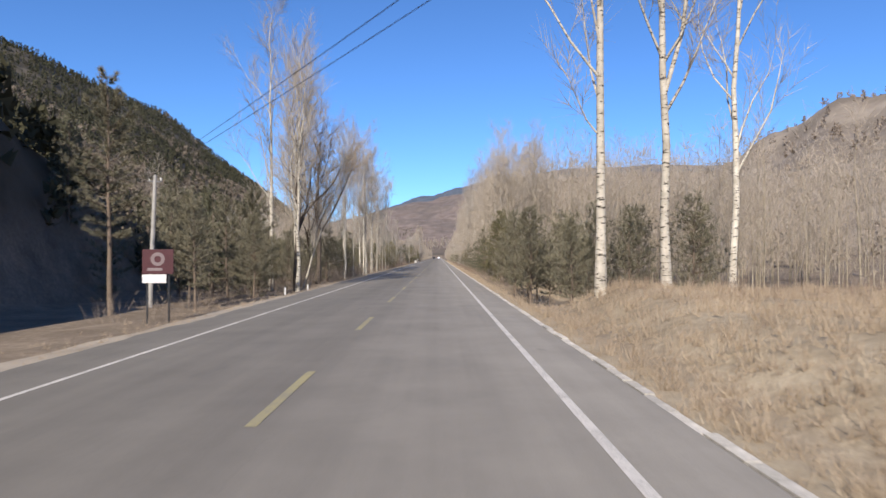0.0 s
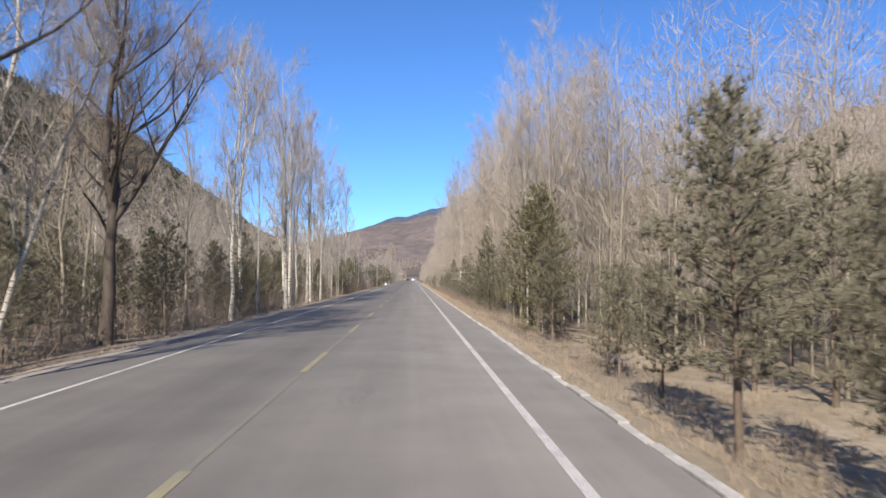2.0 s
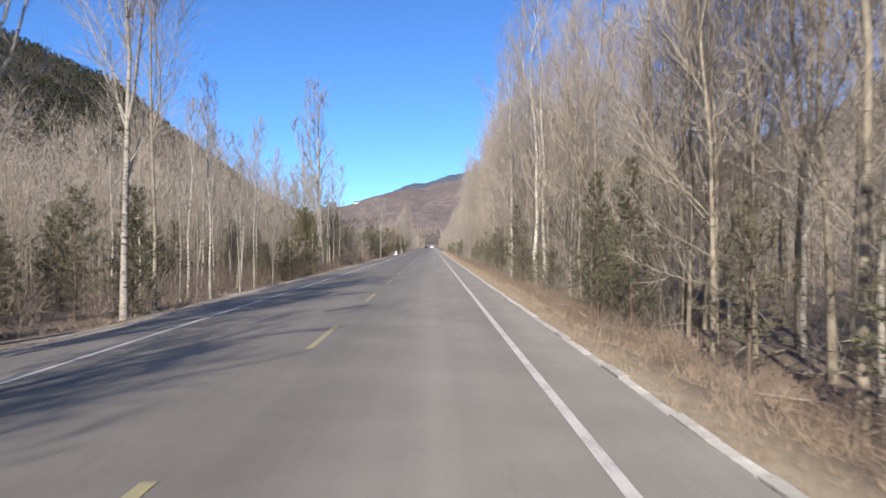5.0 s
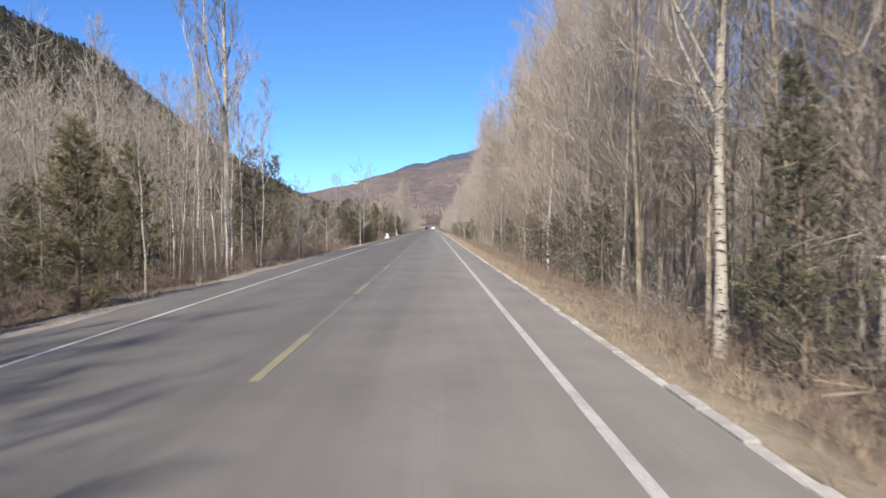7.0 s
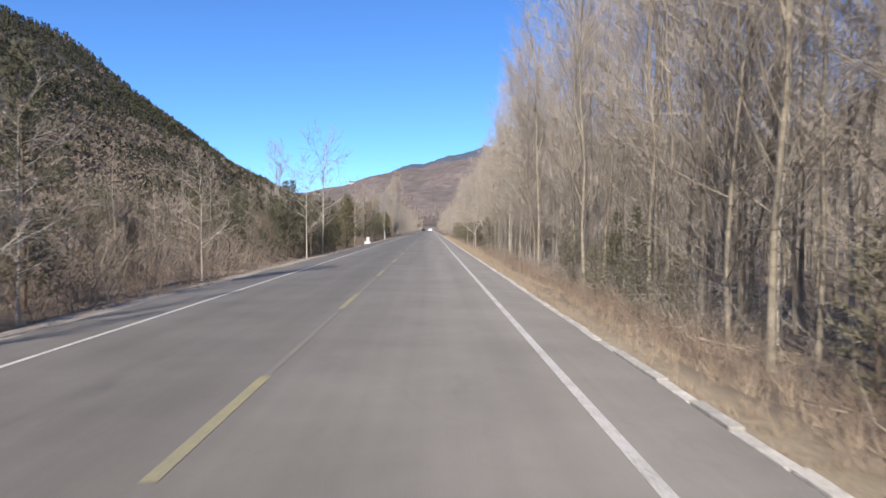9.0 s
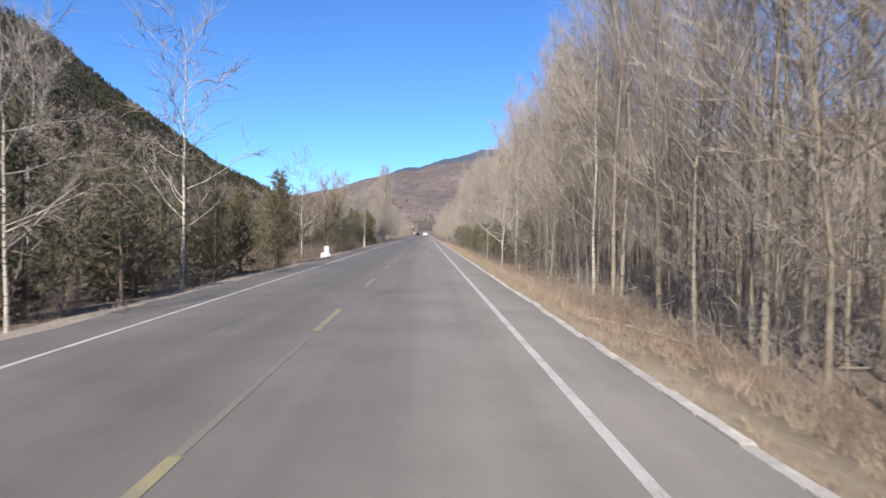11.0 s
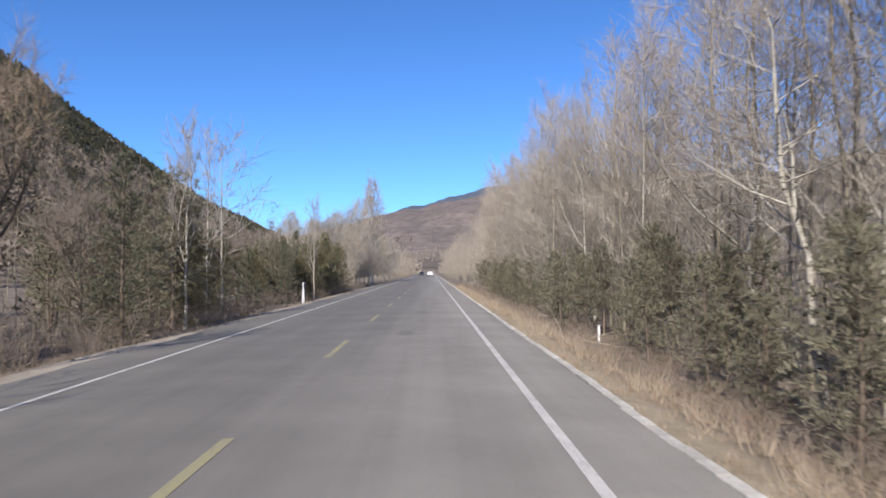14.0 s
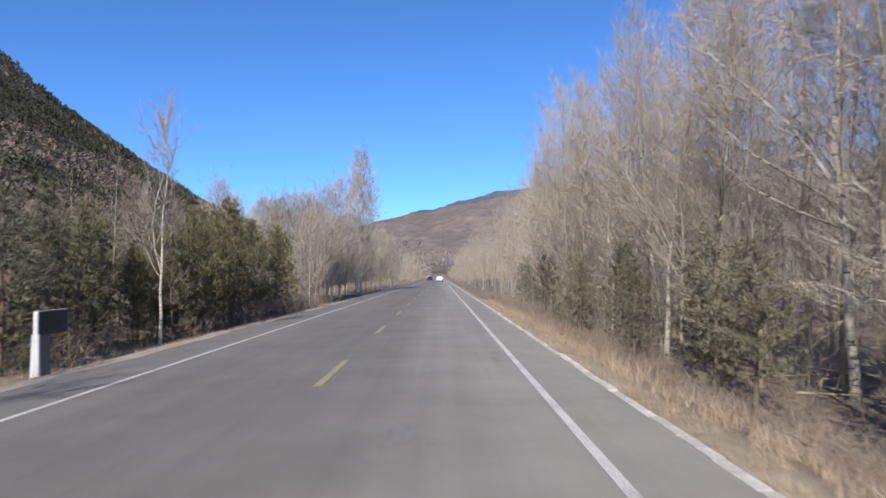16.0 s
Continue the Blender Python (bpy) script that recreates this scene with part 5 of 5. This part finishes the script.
# open litter floor under the first tall trees
bp = [p for p in bp if not (5.2 < p[0] < 14 and 64 < p[1] < 104 and R.random() < 0.75)]
saplings = [p for p in saplings if not (64 < p[1] < 104 and R.random() < 0.8) and not (p[0] < 7.5 and 190 < p[1] < 228 and R.random() < 0.6)]
# the guide post stands clear
bp = [p for p in bp if not (4.6 < p[0] < 6.8 and 253.5 < p[1] < 259.6)]
bp += [(R.uniform(4.0, 6.4), R.uniform(29, 62), R.uniform(0, 6.28), R.uniform(0.3, 0.6), R.randrange(3)) for _ in range(110)]
bp += [(R.uniform(7.5, 15), R.uniform(8, 24), R.uniform(0, 6.28), R.uniform(0.25, 0.5), R.randrange(3)) for _ in range(60)]
scatter("undergrowth", bushes, bp, M["brush"], "grey-brown leafless scrub below the trees", "undergrowth")
scatter("saplings", [bush(s_, 2.4, 8, 11, 0.0055) for s_ in (101, 102, 103)], saplings, M["twig_grey"], "grey-beige leafless saplings between the trunks", "undergrowth")
rp = [(3.9 + 2.6 * R.random(), R.uniform(190, 330), R.uniform(0, 6.28), R.uniform(0.22, 0.5), R.randrange(3)) for _ in range(380)]
rp = [p for p in rp if not (4.6 < p[0] < 6.6 and 255 < p[1] < 259.6)]
rp += [(4.2 + 1.6 * R.random(), R.uniform(84, 200), R.uniform(0, 6.28), R.uniform(0.3, 0.6), R.randrange(3)) for _ in range(420)]
rp += [(-R.uniform(9.0, 12.5), R.uniform(118, 182), R.uniform(0, 6.28), R.uniform(0.4, 0.9), R.randrange(3)) for _ in range(200)]
rp += [(R.uniform(5.5, 15), R.uniform(15, 27), R.uniform(0, 6.28), R.uniform(0.2, 0.5), R.randrange(3)) for _ in range(80)]
rp += [(R.uniform(3.3, 9), R.uniform(5, 24), R.uniform(0, 6.28), R.uniform(0.1, 0.22), R.randrange(3)) for _ in range(60)]
scatter("red_scrub", bushes, rp, M["brush_red"], "low reddish-brown scrub along the verge", "undergrowth")
gp = [(2.85 + 1.35 * R.random() ** 1.2, R.uniform(0, 320), R.uniform(0, 6.28), R.uniform(0.25, 0.65), R.randrange(4)) for _ in range(4600)]
gp += [(R.uniform(3.5, 4.6), R.uniform(200, 320), R.uniform(0, 6.28), R.uniform(0.7, 1.3), R.randrange(4)) for _ in range(700)]
gp += [(R.uniform(3.2, 15), R.uniform(4, 28), R.uniform(0, 6.28), 0.3 + 0.8 * R.random() ** 2, R.randrange(4)) for _ in range(4200)]
gp += [(R.uniform(4.4, 24), R.uniform(27, 64), R.uniform(0, 6.28), R.uniform(0.4, 0.85), R.randrange(4)) for _ in range(2600)]
gp += [(-R.uniform(7.55, 8.9), R.uniform(5, 320), R.uniform(0, 6.28), R.uniform(0.2, 0.5), R.randrange(4)) for _ in range(2200)]
gp += [(-R.uniform(7.7, 11), R.uniform(5, 320), R.uniform(0, 6.28), R.uniform(0.25, 0.7), R.randrange(4)) for _ in range(1600)]
gp += [(R.uniform(4.0, 7.5), R.uniform(62, 240), R.uniform(0, 6.28), R.uniform(0.5, 1.1), R.randrange(4)) for _ in range(2200)]
scatter("dry_grass", tufts, gp, M["dry_grass"], "tufts of dry straw-coloured grass on the verge", "grass")

# fallen branches on the forest floor
fallen = Build()
fr = random.Random(5)
for _ in range(260):
    x, y = fr.uniform(5.2, 13), fr.uniform(56, 320)
    a, ln = fr.uniform(0, 6.28), fr.uniform(1.0, 4.5)
    pts = [Vector((x + math.cos(a) * ln * f, y + math.sin(a) * ln * f, 0)) for f in (0, 0.5, 1)]
    for k, p in enumerate(pts):
        p.z = z_at(p.x, p.y) + 0.05 + fr.uniform(0, 0.25) * k
    fallen.tube(pts, [0.035, 0.025, 0], 4)
    for _ in range(5):
        p, d = along(pts, fr.uniform(0.2, 0.95))
        fallen.blade(p, p + (sideways(fr, d, 0.8) + Vector((0, 0, 0.3))) * fr.uniform(0.3, 0.9), 0.01, fr)
tagged(mesh_object("fallen_branches", *fallen.arrays(), M["aspen_bark"]), "grey fallen branches lying on leaf litter", "branches", kind="stuff")

# ---- things by the road ----
def kilometre_stone(x, y):
    root = thing("kilometre_stone", "white painted stone marker on a stepped block beside the road", "marker stone", pose(x, y, z_at(x, y) - 0.05, 0, 0, 0))
    part("base", box_bm(0.9, 0.66, 0.44, (0, 0, 0), 0.03, 0.84), M["white_paint"], root)
    part("slab", box_bm(0.4, 0.2, 0.56, (0.05, -0.05, 0.43), 0.025, 0.97), M["white_paint"], root)
    return root


kilometre_stone(-8.35, 241.6)


def notice_board(x, y):
    root = thing("notice_board", "maroon roadside board with pale ring and white lower panel", "sign", pose(x, y, z_at(x, y), 0, 0, 4))
    for dx in (-0.38, 0.36):
        part("leg", rod_bm([(dx, 0.03, -0.3), (dx, 0.03, 2.6)], 0.035, 8), M["dark_metal"], root)
    part("board", box_bm(1.06, 0.05, 0.86, (0, -0.04, 1.75), 0.01), M["maroon"], root)
    part("lower_panel", box_bm(0.82, 0.05, 0.3, (-0.12, -0.04, 1.43), 0.012), M["white_paint"], root, "bright white panel")
    ring = bmesh.new()
    n = 20
    circle = [[ring.verts.new((0.0 + r * math.cos(6.2832 * k / n), yy, 2.27 + r * math.sin(6.2832 * k / n))) for k in range(n)] for r, yy in ((0.24, -0.066), (0.24, -0.075), (0.12, -0.075), (0.12, -0.066))]
    for a_, b_ in zip(circle, circle[1:]):
        for k in range(n):
            ring.faces.new((a_[k], a_[(k + 1) % n], b_[(k + 1) % n], b_[k]))
    part("emblem", ring, M["faded_rose"], root, "pale ring")
    part("bar", box_bm(0.5, 0.012, 0.1, (-0.1, -0.07, 1.86), 0.002), M["faded_rose"], root, "pale bar of writing")
    return root


notice_board(-9.85, 24.0)


def pylon_sign(x, y):
    """A slab that stands along the road: its white end faces the traffic, its dark side the road."""
    root = thing("roadside_marker", "white-ended dark panel on a white post beside the road", "marker", pose(x, y, z_at(x, y), 0, 0, 0))
    part("post", box_bm(0.2, 0.08, 1.06, (0, 0, -0.1), 0.012, 0.8), M["white_paint"], root)
    # the flank's shade is put into its colour: grey behind the white front
    part("stem", box_bm(0.15, 0.42, 1.04, (0, 0.24, -0.1), 0.012, 0.94), M["grey_metal"], root, "flank of the post, its shade painted grey")
    part("panel", box_bm(0.08, 1.16, 0.52, (0, 0.6, 0.93), 0.02), M["dark_metal"], root, "dark grey panel")
    part("rim", box_bm(0.1, 0.05, 0.53, (0, 0.0, 0.925), 0.012), M["white_paint"], root, "white end of the panel")
    part("top_rim", box_bm(0.095, 1.15, 0.03, (0, 0.6, 1.445), 0.01), M["concrete"], root, "pale upper edge of the panel")
    return root


pylon_sign(-8.8, 282.2)


def guide_post(x, y, tall=0.8):
    root = thing("guide_post", "white concrete guide post in dry grass", "post", pose(x, y, z_at(x, y), 0, 0, 0), "guide posts")
    part("shaft", box_bm(0.09, 0.09, tall, (0, 0, -0.1), 0.01, 0.92), M["white_paint"], root)
    part("cap", box_bm(0.1, 0.1, 0.05, (0, 0, tall - 0.12), 0.01, 0.8), M["concrete"], root)
    return root


guide_post(6.4, 259.3, 0.7)
guide_post(-8.3, 43.2, 0.45)
guide_post(-8.6, 38.2, 0.55)


def utility_pole():
    root = thing("utility_pole", "leaning pale concrete pole with a crossarm", "utility pole", pose(-14.75, 34.9, z_at(-14.75, 34.9) - 0.2, 0, 2.0, 0))
    part("shaft", rod_bm([(0, 0, 0), (0, 0, 3.4), (0, 0, 7.0)], [0.125, 0.11, 0.085], 10), M["concrete"], root)
    part("crossarm", box_bm(0.7, 0.07, 0.07, (0, 0, 6.62), 0.01), M["grey_metal"], root)
    for dx in (-0.3, 0.0, 0.3):
        part("insulator", rod_bm([(dx, 0, 6.68), (dx, 0, 6.8), (dx, 0, 6.86)], [0.03, 0.05, 0.02], 8), M["white_paint"], root)
    return root


utility_pole()


def wire(off):
    a, b = Vector((-14.55 + off, 35.0, 6.05)), Vector((11.1 + off * 2, -7.6, 6.3))
    pts = [a.lerp(b, f) - Vector((0, 0, 4 * 0.12 * f * (1 - f))) for f in [i / 24 for i in range(25)]]
    ob = part("power_line", rod_bm(pts, 0.009, 5), M["black_rubber"])
    return tagged(ob, "thin black overhead wire crossing the road", "wire", "overhead wires")


for off in (-0.22, 0.12):
    wire(off)


def kerb():
    root = thing("kerb", "low edging of whitewashed stones, chipped and uneven", "kerb", kind="structure")
    block = box_bm(0.15, 0.985, 0.2, (0, 0, -0.15), 0.02)
    mesh = part("kerb_stone", block, M["kerb_paint"], root)
    mesh.matrix_basis = pose(2.75, 3.5, -0.06)
    data = mesh.data
    for k in range(1, 296):
        y = 3.5 + k
        ob = new("kerb_stone", data)
        ob.parent = root
        ob.matrix_basis = pose(2.76 + R.uniform(-0.03, 0.03), y, -0.088 + R.uniform(-0.022, 0.012), R.uniform(-0.5, 0.5), R.uniform(-2, 2), R.uniform(-0.8, 0.8))
    far_bm = bmesh.new()
    for k in range(296, 500):
        box_bm(0.15, 0.985, 0.2, (2.75, 3.5 + k, -0.21), 0.0, 1.0, far_bm)
    rest = part("far_kerb", far_bm, M["kerb_paint"], root)
    tagged(rest, kind="stuff")


kerb()


# ---- cars far ahead ----
def car(x, y, turn, paint, label):
    """A small estate: body, glasshouse, windows, lamps and wheels; the nose points to +y before turning."""
    root = thing("car", label, "car", pose(x, y, float(road_z(x)), 0, 0, turn))
    side = [(-2.15, 0.32), (-2.2, 0.55), (-2.14, 0.95), (-1.2, 0.98), (0.9, 0.96), (1.9, 0.82), (2.18, 0.62), (2.2, 0.34)]
    bm = bmesh.new()

    def prism(points, w0, w1, zlow, zhigh):
        rows = []
        for s in (-1, 1):
            rows.append([bm.verts.new((s * (w0 + (w1 - w0) * min(1, max(0, (z - zlow) / (zhigh - zlow)))), yy, z)) for yy, z in points])
        bm.faces.new(rows[0])
        bm.faces.new(list(reversed(rows[1])))
        n = len(points)
        for k in range(n):
            bm.faces.new((rows[0][k], rows[1][k], rows[1][(k + 1) % n], rows[0][(k + 1) % n]))

    prism(side, 0.9, 0.9, 0.3, 1.0)
    prism([(-2.1, 0.95), (-1.75, 1.55), (-1.2, 1.62), (0.1, 1.60), (1.0, 0.95)], 0.86, 0.66, 0.95, 1.6)
    bmesh.ops.bevel(bm, geom=bm.edges[:], offset=0.045, segments=2, affect="EDGES", clamp_overlap=True)
    body = part("body", bm, paint, root, smooth=False)
    part("rear_window", box_bm(1.25, 0.03, 0.42, (0, 0, 0), 0.01), M["car_glass"], root).matrix_basis = pose(0, -1.99, 1.05, -31, 0, 0)
    part("windscreen", box_bm(1.3, 0.03, 0.66, (0, 0, 0), 0.01), M["car_glass"], root).matrix_basis = pose(0, 0.93, 1.03, 54, 0, 0)
    for s in (-1, 1):
        part("side_window", box_bm(0.03, 1.7, 0.4, (0, 0, 0), 0.01), M["car_glass"], root).matrix_basis = pose(s * 0.845, -0.6, 1.06, 0, -s * 17, 0)
        part("tail_lamp", box_bm(0.28, 0.05, 0.22, (s * 0.72, -2.2, 0.78), 0.015), M["lamp_red"], root, "red tail lamp")
        part("headlamp", box_bm(0.34, 0.06, 0.16, (s * 0.66, 2.17, 0.6), 0.015), M["car_glass"], root, "clear headlamp")
        part("door_mirror", box_bm(0.2, 0.1, 0.14, (s * 0.98, 0.62, 0.95), 0.02), paint, root)
        for yy in (-1.35, 1.35):
            w = part("wheel", rod_bm([(s * 0.72, yy, 0.32), (s * 0.93, yy, 0.32)], 0.32, 18), M["black_rubber"], root, "black tyre")
            part("rim", rod_bm([(s * 0.93, yy, 0.32), (s * 0.945, yy, 0.32)], [0.2, 0.16], 14), M["grey_metal"], w, "grey rim")
    part("bumper", box_bm(1.7, 0.1, 0.24, (0, -2.2, 0.3), 0.03), M["black_rubber"], root)
    part("number_plate", box_bm(0.44, 0.02, 0.14, (0, -2.235, 0.62), 0.003), M["pale_paint"], root, "blank pale plate")
    return root


car(-0.2, 455.0, 0, M["car_white"], "white estate car with red tail lamps on the asphalt")
car(-3.9, 520.0, 180, M["dark_metal"], "dark car coming the other way")

# a white house far up on the mountain's foot
house = thing("house", "small white house on the far mountain slope", "house", pose(-212, 2000, z_at(-212, 2000), 0, 0, 10))
part("wall", box_bm(15, 9, 7, (0, 0, -2), 0.05), M["white_paint"], house)
roof = bmesh.new()
for a_ in (-8.2, 8.2):
    for yy, zz_ in ((-5.2, 4.9), (0, 8.2), (5.2, 4.9)):
        roof.verts.new((a_, yy, zz_))
roof.verts.ensure_lookup_table()
for f_ in ((0, 1, 4, 3), (1, 2, 5, 4), (0, 1, 2), (3, 4, 5), (0, 2, 5, 3)):
    roof.faces.new([roof.verts[k] for k in f_])
part("roof", roof, M["grey_metal"], house, "grey pitched roof")
for dx in (-5, 0, 5):
    part("window", box_bm(1.8, 0.1, 1.6, (dx, -4.53, 1.8), 0.02), M["car_glass"], house, "dark window")
